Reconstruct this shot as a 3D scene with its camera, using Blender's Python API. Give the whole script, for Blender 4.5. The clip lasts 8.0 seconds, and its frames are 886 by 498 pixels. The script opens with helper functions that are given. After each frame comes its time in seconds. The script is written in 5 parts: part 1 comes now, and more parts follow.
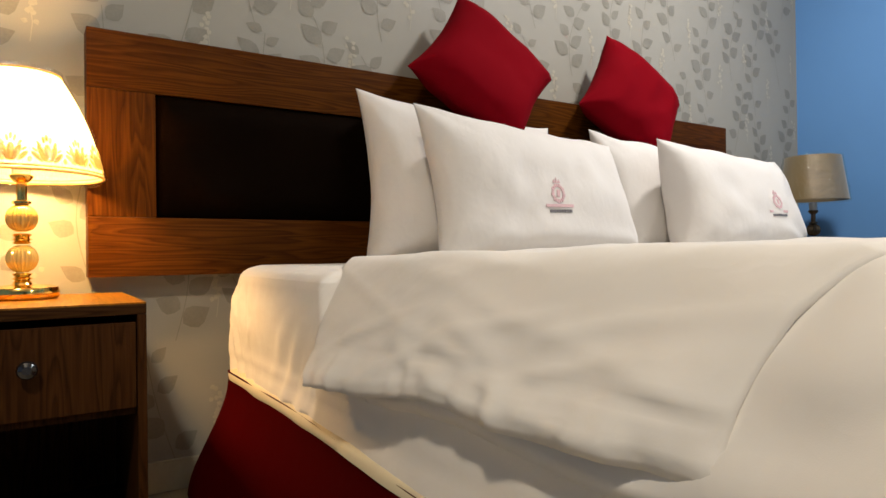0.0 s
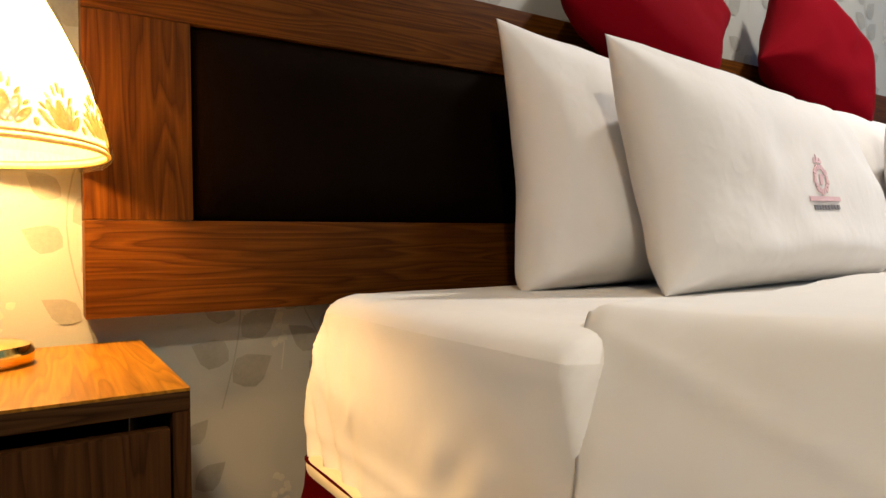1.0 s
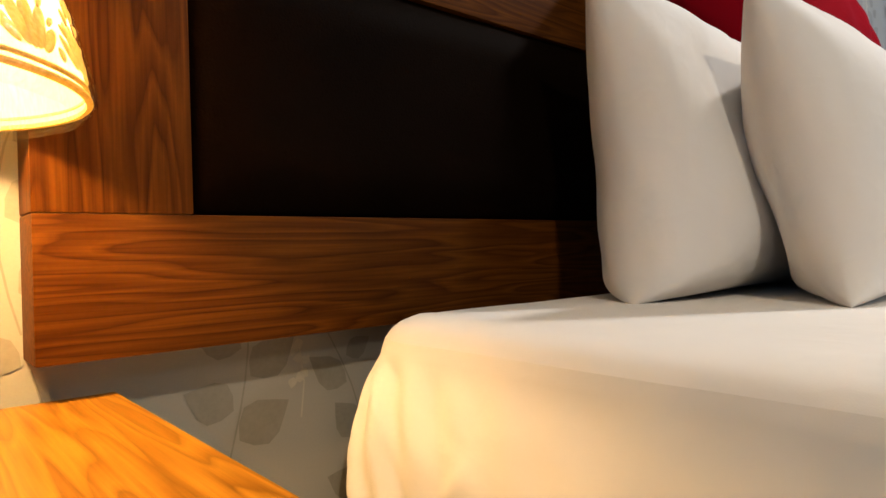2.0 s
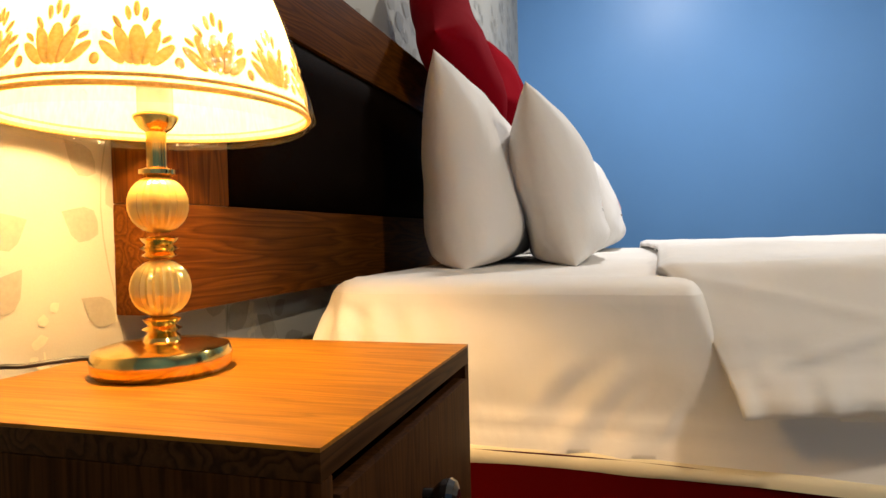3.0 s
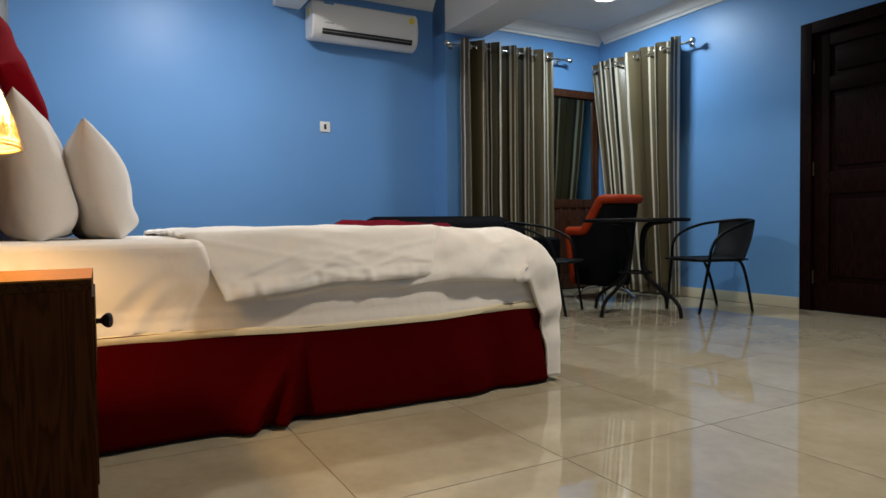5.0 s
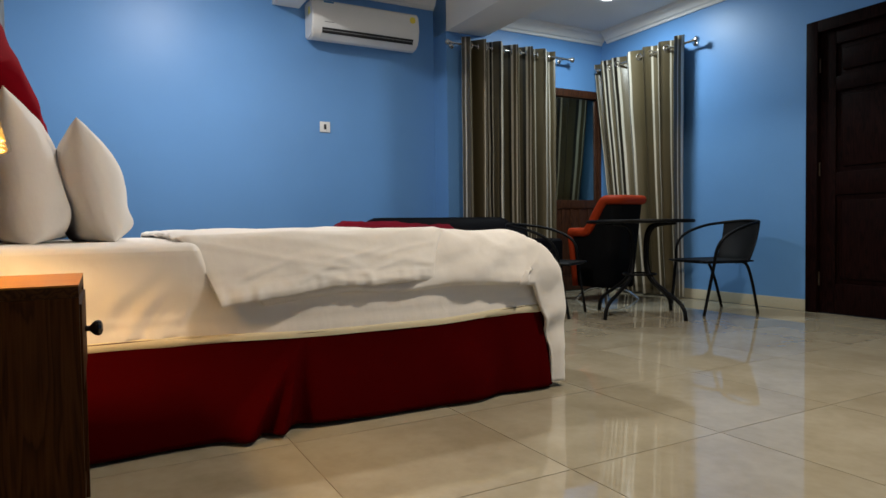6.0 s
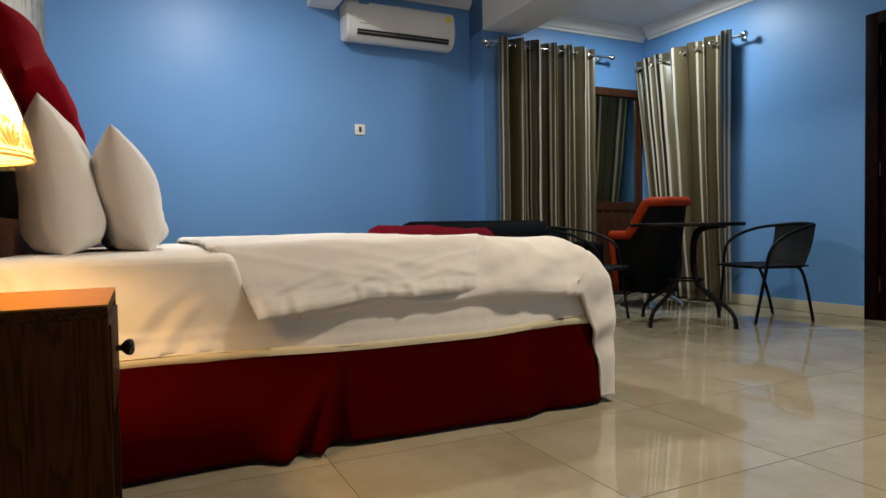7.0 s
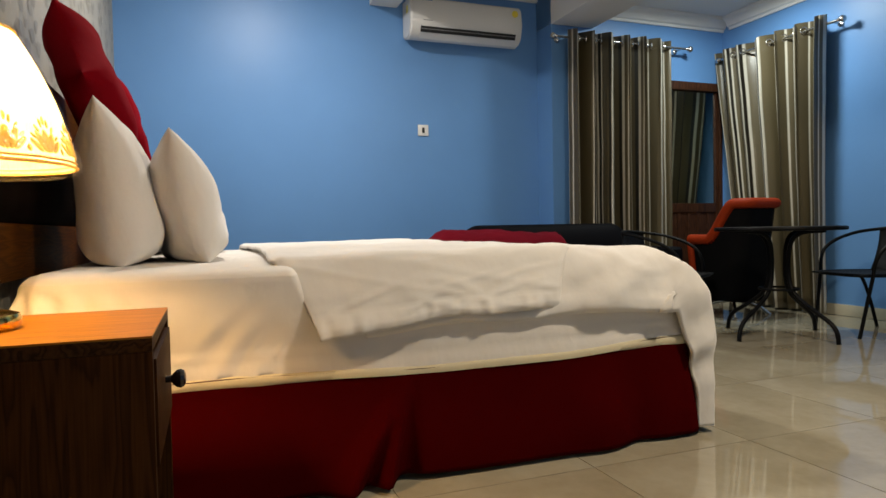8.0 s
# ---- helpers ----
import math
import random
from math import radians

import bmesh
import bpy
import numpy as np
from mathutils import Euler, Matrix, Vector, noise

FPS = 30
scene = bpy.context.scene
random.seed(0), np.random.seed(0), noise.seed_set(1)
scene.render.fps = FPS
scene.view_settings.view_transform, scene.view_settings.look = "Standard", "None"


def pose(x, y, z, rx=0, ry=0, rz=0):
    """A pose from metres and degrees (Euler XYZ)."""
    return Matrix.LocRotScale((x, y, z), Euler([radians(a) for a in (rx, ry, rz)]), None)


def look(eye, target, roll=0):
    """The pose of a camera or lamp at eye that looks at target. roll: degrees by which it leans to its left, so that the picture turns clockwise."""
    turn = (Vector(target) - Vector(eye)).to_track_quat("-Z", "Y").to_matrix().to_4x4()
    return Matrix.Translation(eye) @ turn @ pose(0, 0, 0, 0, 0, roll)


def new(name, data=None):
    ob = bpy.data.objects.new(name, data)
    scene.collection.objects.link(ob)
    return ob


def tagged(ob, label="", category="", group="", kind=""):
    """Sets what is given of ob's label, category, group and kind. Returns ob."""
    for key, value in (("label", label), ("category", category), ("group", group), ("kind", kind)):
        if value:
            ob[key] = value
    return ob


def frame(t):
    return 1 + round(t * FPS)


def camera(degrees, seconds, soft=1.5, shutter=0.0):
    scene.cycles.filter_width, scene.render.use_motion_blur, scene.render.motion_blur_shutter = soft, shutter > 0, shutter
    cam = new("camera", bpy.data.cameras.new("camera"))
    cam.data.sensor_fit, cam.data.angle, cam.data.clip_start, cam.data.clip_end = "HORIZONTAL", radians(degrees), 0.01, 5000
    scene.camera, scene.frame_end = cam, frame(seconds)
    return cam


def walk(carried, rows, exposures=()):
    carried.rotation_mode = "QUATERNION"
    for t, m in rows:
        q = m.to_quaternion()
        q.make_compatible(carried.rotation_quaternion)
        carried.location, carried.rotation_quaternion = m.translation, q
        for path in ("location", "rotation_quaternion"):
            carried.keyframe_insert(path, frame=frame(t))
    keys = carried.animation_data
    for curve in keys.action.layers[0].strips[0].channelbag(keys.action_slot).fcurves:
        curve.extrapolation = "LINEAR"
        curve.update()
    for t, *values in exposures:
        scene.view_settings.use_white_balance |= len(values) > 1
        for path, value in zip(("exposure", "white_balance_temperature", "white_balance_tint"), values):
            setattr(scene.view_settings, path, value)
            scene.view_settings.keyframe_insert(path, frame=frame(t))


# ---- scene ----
cam = camera(70.0, 8.0)
PATH = [
    (0, (0.153, -0.07, 0.662), (1.238, 1.609, 0.671), -0.7),
    (0.5, (0.201, 0.28, 0.673), (1.282, 1.963, 0.677), -0.9),
    (1, (0.22, 0.641, 0.713), (1.279, 2.338, 0.705), -0.9),
    (1.2, (0.24, 0.766, 0.725), (1.297, 2.464, 0.713), -0.9),
    (2.3, (0.043, 1.1, 0.708), (1.586, 2.372, 0.712), -1.7),
    (2.5, (-0.083, 1.146, 0.704), (1.619, 2.195, 0.692), -1.4),
    (2.7, (-0.224, 1.15, 0.699), (1.57, 2.034, 0.679), -1.7),
    (3, (-0.453, 1.157, 0.709), (1.465, 1.721, 0.666), -1.3),
    (3.5, (-0.886, 1.234, 0.672), (1.114, 1.26, 0.624), -0.9),
    (4, (-1.256, 1.305, 0.668), (0.667, 0.763, 0.604), -0.8),
    (4.5, (-1.454, 1.345, 0.658), (0.366, 0.519, 0.591), -0.8),
    (5, (-1.536, 1.346, 0.66), (0.219, 0.391, 0.59), -0.8),
    (6.5, (-1.43, 1.31, 0.678), (0.329, 0.36, 0.611), -0.9),
    (7, (-1.364, 1.305, 0.694), (0.439, 0.441, 0.628), -1.0),
    (7.5, (-1.261, 1.295, 0.708), (0.584, 0.525, 0.642), -1.1),
    (8, (-1.148, 1.275, 0.723), (0.726, 0.579, 0.662), -1.1),
]
walk(cam, [(t, look(eye, target, roll)) for t, eye, target, roll in PATH],
     [(0, 0.04, 6750, 10), (1, 0.17, 6800, 10), (2.4, 0.16, 6600, 10), (3.5, 0.10, 6550, 10), (5, 0.03, 6500, 10), (6.5, 0.04, 6750, 10), (8, 0.04, 7150, 10)])

# ---- world and light ----
world = bpy.data.worlds.new("night")
world.use_nodes = True
scene.world = world
world.node_tree.nodes["Background"].inputs[0].default_value = (0.010, 0.012, 0.016, 1)
world.node_tree.nodes["Background"].inputs[1].default_value = 0.5

CEIL, CEIL_ALCOVE = 2.80, 2.635
MAIN_LAMP, WEST_FILL, ALCOVE_LAMP = (2.40, 0.82), (-0.55, -0.85), (2.63, -2.56)
BED_LAMP = (0.130, 1.655, 0.566)


def lamp(name, kind, energy, colour, place, size, target=None):
    data = bpy.data.lights.new(name, kind)
    data.energy, data.color = energy, colour
    if kind == "AREA":
        data.shape, data.size = "DISK", size
    else:
        data.shadow_soft_size = size
    ob = new(name, data)
    ob.matrix_world = look(place, target) if target else pose(*place)
    return ob


COOL, COLD, WARM = (0.98, 0.956, 0.940), (0.84, 0.965, 1.0), (1.0, 0.59, 0.225)
lamp("ceiling_lamp_light", "AREA", 47, COOL, (*MAIN_LAMP, CEIL - 0.035), 0.20, (*MAIN_LAMP, 0))
# Added fill, no known source: brightens the bed's near side and the floor.
lamp("west_fill_light", "AREA", 58, (1.0, 0.88, 0.71), (*WEST_FILL, CEIL - 0.035), 0.20, (*WEST_FILL, 0))
lamp("alcove_lamp_light", "AREA", 27, COLD, (*ALCOVE_LAMP, CEIL_ALCOVE - 0.035), 0.24, (*ALCOVE_LAMP, 0))
lamp("bedside_bulb_light", "POINT", 200, WARM, (BED_LAMP[0], BED_LAMP[1], BED_LAMP[2] + 0.382), 0.035)


# ---- materials ----
def material(name):
    m = bpy.data.materials.new(name)
    m.use_nodes = True
    return m, m.node_tree.nodes, m.node_tree.links, m.node_tree.nodes["Principled BSDF"]


def coords(nodes, links, scale=(1, 1, 1), rot=(0, 0, 0), kind="Object"):
    tc, mp = nodes.new("ShaderNodeTexCoord"), nodes.new("ShaderNodeMapping")
    mp.inputs["Scale"].default_value = scale
    mp.inputs["Rotation"].default_value = rot
    links.new(tc.outputs[kind], mp.inputs[0])
    return mp.outputs[0]


def noise_tex(nodes, links, vec, scale, detail=3, rough=0.55):
    n = nodes.new("ShaderNodeTexNoise")
    n.inputs["Scale"].default_value, n.inputs["Detail"].default_value = scale, detail
    n.inputs["Roughness"].default_value = rough
    links.new(vec, n.inputs["Vector"])
    return n.outputs["Fac"]


def ramp(nodes, links, fac, stops):
    r = nodes.new("ShaderNodeValToRGB")
    r.color_ramp.elements[0].position, r.color_ramp.elements[0].color = stops[0][0], (*stops[0][1], 1)
    r.color_ramp.elements[1].position, r.color_ramp.elements[1].color = stops[-1][0], (*stops[-1][1], 1)
    for p, c in stops[1:-1]:
        e = r.color_ramp.elements.new(p)
        e.color = (*c, 1)
    links.new(fac, r.inputs[0])
    return r.outputs[0]


def mix(nodes, links, a, b, fac, mode="MIX"):
    n = nodes.new("ShaderNodeMix")
    n.data_type, n.blend_type = "RGBA", mode
    for s, v in ((0, fac), (6, a), (7, b)):
        if isinstance(v, (int, float)):
            n.inputs[s].default_value = v
        elif isinstance(v, tuple):
            n.inputs[s].default_value = (*v, 1)
        else:
            links.new(v, n.inputs[s])
    return n.outputs[2]


def bump(nodes, links, shader, height, strength, dist=0.01):
    b = nodes.new("ShaderNodeBump")
    b.inputs["Strength"].default_value, b.inputs["Distance"].default_value = strength, dist
    links.new(height, b.inputs["Height"])
    links.new(b.outputs[0], shader.inputs["Normal"])


def plain(name, colour, rough=0.5, metal=0.0, vary=0.12, big=3.0, small=60.0, relief=0.1, dist=0.002, spec=0.5, sheen=0.0, coat=0.0):
    """Colour with blotches at two scales, a little relief and uneven gloss."""
    m, nodes, links, sh = material(name)
    v = coords(nodes, links)
    a, b = noise_tex(nodes, links, v, big), noise_tex(nodes, links, v, small)
    dark = tuple(c * (1 - vary) for c in colour)
    light = tuple(min(1, c * (1 + vary)) for c in colour)
    col = ramp(nodes, links, a, [(0.3, dark), (0.7, light)])
    col2 = ramp(nodes, links, b, [(0.3, dark), (0.7, light)])
    links.new(mix(nodes, links, col, col2, 0.4), sh.inputs["Base Color"])
    rr = nodes.new("ShaderNodeMapRange")
    rr.inputs["To Min"].default_value, rr.inputs["To Max"].default_value = rough * 0.85, min(1, rough * 1.15)
    links.new(a, rr.inputs[0])
    links.new(rr.outputs[0], sh.inputs["Roughness"])
    sh.inputs["Metallic"].default_value = metal
    sh.inputs["Specular IOR Level"].default_value = spec
    sh.inputs["Sheen Weight"].default_value = sheen
    sh.inputs["Coat Weight"].default_value = coat
    if relief:
        bump(nodes, links, sh, b, relief, dist)
    return m


def wood(name, dark, mid, light, along="x", rough=0.45, spec=0.16):
    """Oak-look laminate: arched growth rings and fine pores running along one axis."""
    m, nodes, links, sh = material(name)
    i = "xyz".index(along)
    deep = tuple(c * 0.80 for c in dark)
    s = [27.0, 27.0, 27.0]
    s[i] = 2.0
    v = coords(nodes, links, tuple(s))
    w = noise_tex(nodes, links, v, 0.85, 2, 0.40)
    rings = nodes.new("ShaderNodeMath")
    rings.operation = "MULTIPLY"
    rings.inputs[1].default_value = 11.0
    links.new(w, rings.inputs[0])
    fr = nodes.new("ShaderNodeMath")
    fr.operation = "FRACT"
    links.new(rings.outputs[0], fr.inputs[0])
    s2 = [260.0, 260.0, 260.0]
    s2[i] = 7.0
    fine = noise_tex(nodes, links, coords(nodes, links, tuple(s2)), 1.0, 2, 0.6)
    col = ramp(nodes, links, fr.outputs[0], [(0.0, mid), (0.08, deep), (0.22, dark), (0.45, mid), (0.80, light), (1.0, mid)])
    pores = ramp(nodes, links, fine, [(0.35, (0.62, 0.58, 0.54)), (0.6, (1, 1, 1))])
    col = mix(nodes, links, col, pores, 0.65, "MULTIPLY")
    blot = noise_tex(nodes, links, coords(nodes, links), 2.4, 2)
    bl = ramp(nodes, links, blot, [(0.3, (0.72, 0.70, 0.68)), (0.7, (1, 1, 1))])
    links.new(mix(nodes, links, col, bl, 0.8, "MULTIPLY"), sh.inputs["Base Color"])
    sh.inputs["Roughness"].default_value = rough
    sh.inputs["Specular IOR Level"].default_value = spec
    bump(nodes, links, sh, fine, 0.25, 0.001)
    return m


def cloth(name, colour, weave=900, vary=0.05, rough=0.9, sheen=0.2, crumple=0.25, spec=0.12):
    m, nodes, links, sh = material(name)
    v = coords(nodes, links)
    a = noise_tex(nodes, links, v, 4.0, 3)
    dark = tuple(c * (1 - vary) for c in colour)
    links.new(ramp(nodes, links, a, [(0.3, dark), (0.7, colour)]), sh.inputs["Base Color"])
    sh.inputs["Roughness"].default_value = rough
    sh.inputs["Specular IOR Level"].default_value = spec
    sh.inputs["Sheen Weight"].default_value = sheen
    wr = noise_tex(nodes, links, coords(nodes, links, (1.0, 1.7, 0.8), (0.4, 0.2, 0.5)), 7.0, 3, 0.45)
    fine = noise_tex(nodes, links, v, weave, 1)
    crease = noise_tex(nodes, links, coords(nodes, links, (1.3, 0.8, 1.0), (0.3, 0.5, 0.9)), 15.0, 2, 0.5)
    off, ab, add0 = (nodes.new("ShaderNodeMath") for _ in range(3))
    off.operation, ab.operation, add0.operation = "SUBTRACT", "ABSOLUTE", "MULTIPLY_ADD"
    off.inputs[1].default_value, add0.inputs[1].default_value = 0.5, -0.45
    links.new(crease, off.inputs[0])
    links.new(off.outputs[0], ab.inputs[0])
    links.new(ab.outputs[0], add0.inputs[0])
    links.new(wr, add0.inputs[2])
    add = nodes.new("ShaderNodeMath")
    add.operation = "MULTIPLY_ADD"
    add.inputs[1].default_value = 0.02
    links.new(fine, add.inputs[0])
    links.new(add0.outputs[0], add.inputs[2])
    bump(nodes, links, sh, add.outputs[0], crumple, 0.012)
    return m


BLUE = plain("blue_satin_paint", (0.118, 0.286, 0.580), 0.42, vary=0.05, big=1.3, small=240, relief=0.06, dist=0.001, spec=0.35)
PAPER = plain("cream_wallpaper", (0.335, 0.318, 0.272), 0.5, vary=0.05, big=2, small=320, relief=0.12, dist=0.001, spec=0.4)
PRINT = plain("printed_grey_leaf", (0.240, 0.224, 0.182), 0.45, vary=0.14, big=14, small=160, relief=0.1, dist=0.001)
PRINT_FAINT = plain("printed_cream_flower", (0.42, 0.38, 0.30), 0.4, vary=0.12, big=14, small=160, relief=0.1, dist=0.001)
WHITE_PAINT = plain("white_ceiling_paint", (0.74, 0.74, 0.73), 0.6, vary=0.04, big=1.5, small=90, relief=0.05)
TILE_SKIRT = plain("beige_skirting_tile", (0.50, 0.47, 0.36), 0.25, vary=0.08)
WOOD_X = wood("oak_laminate_across", (0.068, 0.0195, 0.0020), (0.084, 0.0245, 0.0025), (0.110, 0.0350, 0.0036), "x", 0.5, 0.05)
# Nightstand top: its oak brightened, with the lamp's light in the colour.
WOOD_TOP_LIT = wood("oak_laminate_top_lit", (0.225, 0.088, 0.0062), (0.270, 0.110, 0.0080), (0.335, 0.145, 0.0120), "y", 0.38, 0.16)
# Edge of that top: same oak darkened, shade put into the colour.
WOOD_EDGE_SHADED = wood("oak_laminate_edge_shaded", (0.030, 0.0115, 0.0030), (0.045, 0.018, 0.0048), (0.056, 0.023, 0.0065), "x", 0.5, 0.06)
WOOD_Z = wood("oak_laminate_upright", (0.068, 0.0195, 0.0020), (0.084, 0.0245, 0.0025), (0.110, 0.0350, 0.0036), "z", 0.5, 0.05)
# Nightstand sides and drawer: same oak, darkened as faces turned from the lamp.
WOOD_SHADED = wood("oak_laminate_shaded", (0.036, 0.0125, 0.0030), (0.046, 0.0165, 0.0040), (0.056, 0.0205, 0.0052), "z", 0.55, 0.04)
DOOR_WOOD = wood("dark_mahogany", (0.005, 0.0016, 0.0014), (0.010, 0.003, 0.0026), (0.014, 0.0045, 0.004), "z", 0.45, 0.04)
FRAME_WOOD = wood("red_brown_hardwood", (0.035, 0.012, 0.006), (0.065, 0.024, 0.011), (0.085, 0.032, 0.015), "z", 0.45, 0.3)
LEATHER = plain("dark_brown_leatherette", (0.0038, 0.0018, 0.0008), 0.6, vary=0.25, big=5, small=280, relief=0.35, dist=0.002, spec=0.008)
SHEET = cloth("white_cotton_sheet", (0.80, 0.755, 0.700), crumple=0.35)
DUVET_WHITE = cloth("white_cotton_duvet", (0.79, 0.752, 0.705), crumple=0.28)
PILLOW_WHITE = cloth("white_pillowcase_cotton", (0.72, 0.686, 0.650), crumple=0.5)
CREAM = cloth("cream_quilted_fabric", (0.66, 0.58, 0.40), 500, 0.12, crumple=0.4)
RED_SKIRT = cloth("crimson_bed_skirt_cloth", (0.051, 0.0004, 0.0007), 600, 0.12, 0.9, 0.0, 0.22, 0.02)
RED_CUSHION = cloth("crimson_woven_cushion_cloth", (0.175, 0.0014, 0.006), 700, 0.12, 0.9, 0.0, 0.3, 0.03)
RED_THROW = cloth("dark_red_throw_cloth", (0.14, 0.002, 0.010), 600, 0.15, 0.9, 0.0, 0.4)
PINK = plain("pink_embroidery", (0.66, 0.44, 0.46), 0.8, vary=0.1, small=900, relief=0.2)
GREY_THREAD = plain("charcoal_embroidery", (0.16, 0.15, 0.16), 0.8, vary=0.1, small=900, relief=0.2)
GOLD = plain("polished_brass", (0.93, 0.62, 0.17), 0.16, 1.0, vary=0.06, big=9, small=120, relief=0.02)
CHROME = plain("brushed_chrome", (0.62, 0.60, 0.57), 0.22, 1.0, vary=0.08, relief=0.03)
BRONZE = plain("aged_bronze", (0.10, 0.075, 0.05), 0.35, 0.8, vary=0.2)
BLACK_METAL = plain("black_powder_coat", (0.003, 0.003, 0.0034), 0.5, vary=0.2, small=300, spec=0.12)
BLACK_RATTAN = plain("black_woven_rattan", (0.004, 0.0045, 0.006), 0.5, vary=0.3, small=140, relief=0.7, dist=0.004, spec=0.2)
BLACK_FABRIC = plain("black_upholstery", (0.0025, 0.0025, 0.003), 0.85, vary=0.25, small=260, relief=0.3, spec=0.1)
NAVY_LEATHER = plain("near_black_leather", (0.003, 0.003, 0.0045), 0.65, vary=0.2, small=200, relief=0.25, spec=0.06)
ORANGE = plain("burnt_orange_leatherette", (0.27, 0.026, 0.004), 0.6, vary=0.12, small=220, relief=0.25, spec=0.15)
WHITE_PLASTIC = plain("white_gloss_plastic", (0.70, 0.70, 0.68), 0.22, vary=0.03, relief=0.0, coat=0.2)
DARK_SLOT = plain("black_plastic", (0.010, 0.010, 0.011), 0.5, vary=0.2)
GREY_PLASTIC = plain("grey_plastic", (0.22, 0.22, 0.23), 0.4, vary=0.1)
YELLOW = plain("yellow_sticker", (0.75, 0.60, 0.06), 0.4, vary=0.08)
BLUE_STICKER = plain("blue_sticker", (0.05, 0.20, 0.42), 0.4, vary=0.08)
KNOB_BLACK = plain("black_glass_knob", (0.012, 0.010, 0.010), 0.12, vary=0.1, relief=0.0, coat=0.4)
GOLD_SHADE = plain("champagne_satin_shade", (0.20, 0.145, 0.070), 0.40, vary=0.12, big=10, small=300, relief=0.2, sheen=0.3)
GROUT = plain("grey_beige_grout", (0.30, 0.25, 0.18), 0.8, vary=0.15)


def floor_tile_material():
    m, nodes, links, sh = material("polished_beige_porcelain")
    v = coords(nodes, links)
    info = nodes.new("ShaderNodeObjectInfo")
    off = nodes.new("ShaderNodeVectorMath")
    off.operation = "ADD"
    links.new(v, off.inputs[0])
    mul = nodes.new("ShaderNodeVectorMath")
    mul.operation = "SCALE"
    mul.inputs[0].default_value = (7.0, 3.0, 5.0)
    links.new(info.outputs["Random"], mul.inputs["Scale"])
    links.new(mul.outputs[0], off.inputs[1])
    a = noise_tex(nodes, links, off.outputs[0], 2.6, 5, 0.6)
    b = noise_tex(nodes, links, off.outputs[0], 24, 3, 0.6)
    c1 = ramp(nodes, links, a, [(0.32, (0.312, 0.269, 0.190)), (0.52, (0.374, 0.333, 0.246)), (0.72, (0.420, 0.382, 0.293))])
    c2 = ramp(nodes, links, b, [(0.3, (0.88, 0.86, 0.82)), (0.7, (1, 1, 1))])
    links.new(mix(nodes, links, c1, c2, 0.6, "MULTIPLY"), sh.inputs["Base Color"])
    rr = nodes.new("ShaderNodeMapRange")
    rr.inputs["To Min"].default_value, rr.inputs["To Max"].default_value = 0.02, 0.055
    links.new(b, rr.inputs[0])
    links.new(rr.outputs[0], sh.inputs["Roughness"])
    sh.inputs["Specular IOR Level"].default_value = 1.0
    return m


def curtain_material():
    """Satin with stripes of unequal width across the cloth."""
    m, nodes, links, sh = material("striped_taupe_satin")
    tc = nodes.new("ShaderNodeTexCoord")
    mp = nodes.new("ShaderNodeMapping")
    mp.inputs["Scale"].default_value = (1.0, 0.0, 0.0)
    links.new(tc.outputs["UV"], mp.inputs[0])
    n = noise_tex(nodes, links, mp.outputs[0], 4.0, 1, 0.5)
    sep, off, fr = nodes.new("ShaderNodeSeparateXYZ"), nodes.new("ShaderNodeMath"), nodes.new("ShaderNodeMath")
    off.operation, fr.operation = "MULTIPLY_ADD", "FRACT"
    off.inputs[1].default_value = 0.35
    rep = nodes.new("ShaderNodeMath")
    rep.operation = "MULTIPLY"
    rep.inputs[1].default_value = 2.7
    links.new(mp.outputs[0], sep.inputs[0])
    links.new(sep.outputs[0], rep.inputs[0])
    links.new(n, off.inputs[0])
    links.new(rep.outputs[0], off.inputs[2])
    links.new(off.outputs[0], fr.inputs[0])
    taupe, pale, silver, black = (0.078, 0.059, 0.027), (0.125, 0.099, 0.054), (0.58, 0.54, 0.45), (0.010, 0.007, 0.003)
    col = ramp(nodes, links, fr.outputs[0], [(0.0, taupe), (0.27, pale), (0.290, silver), (0.325, silver), (0.340, black), (0.400, black), (0.415, silver), (0.435, silver), (0.450, taupe), (0.64, taupe), (0.655, black), (0.725, black), (0.740, silver), (0.800, silver), (0.815, taupe), (0.90, pale), (0.910, silver), (0.930, silver), (0.945, taupe), (1.0, taupe)])
    thread = coords(nodes, links, (1, 1, 0.02))
    f = noise_tex(nodes, links, thread, 600, 1)
    fine = ramp(nodes, links, f, [(0.3, (0.8, 0.8, 0.8)), (0.7, (1, 1, 1))])
    links.new(mix(nodes, links, col, fine, 0.6, "MULTIPLY"), sh.inputs["Base Color"])
    sh.inputs["Roughness"].default_value = 0.34
    sh.inputs["Specular IOR Level"].default_value = 0.6
    sh.inputs["Sheen Weight"].default_value = 0.06
    bump(nodes, links, sh, f, 0.15, 0.001)
    return m


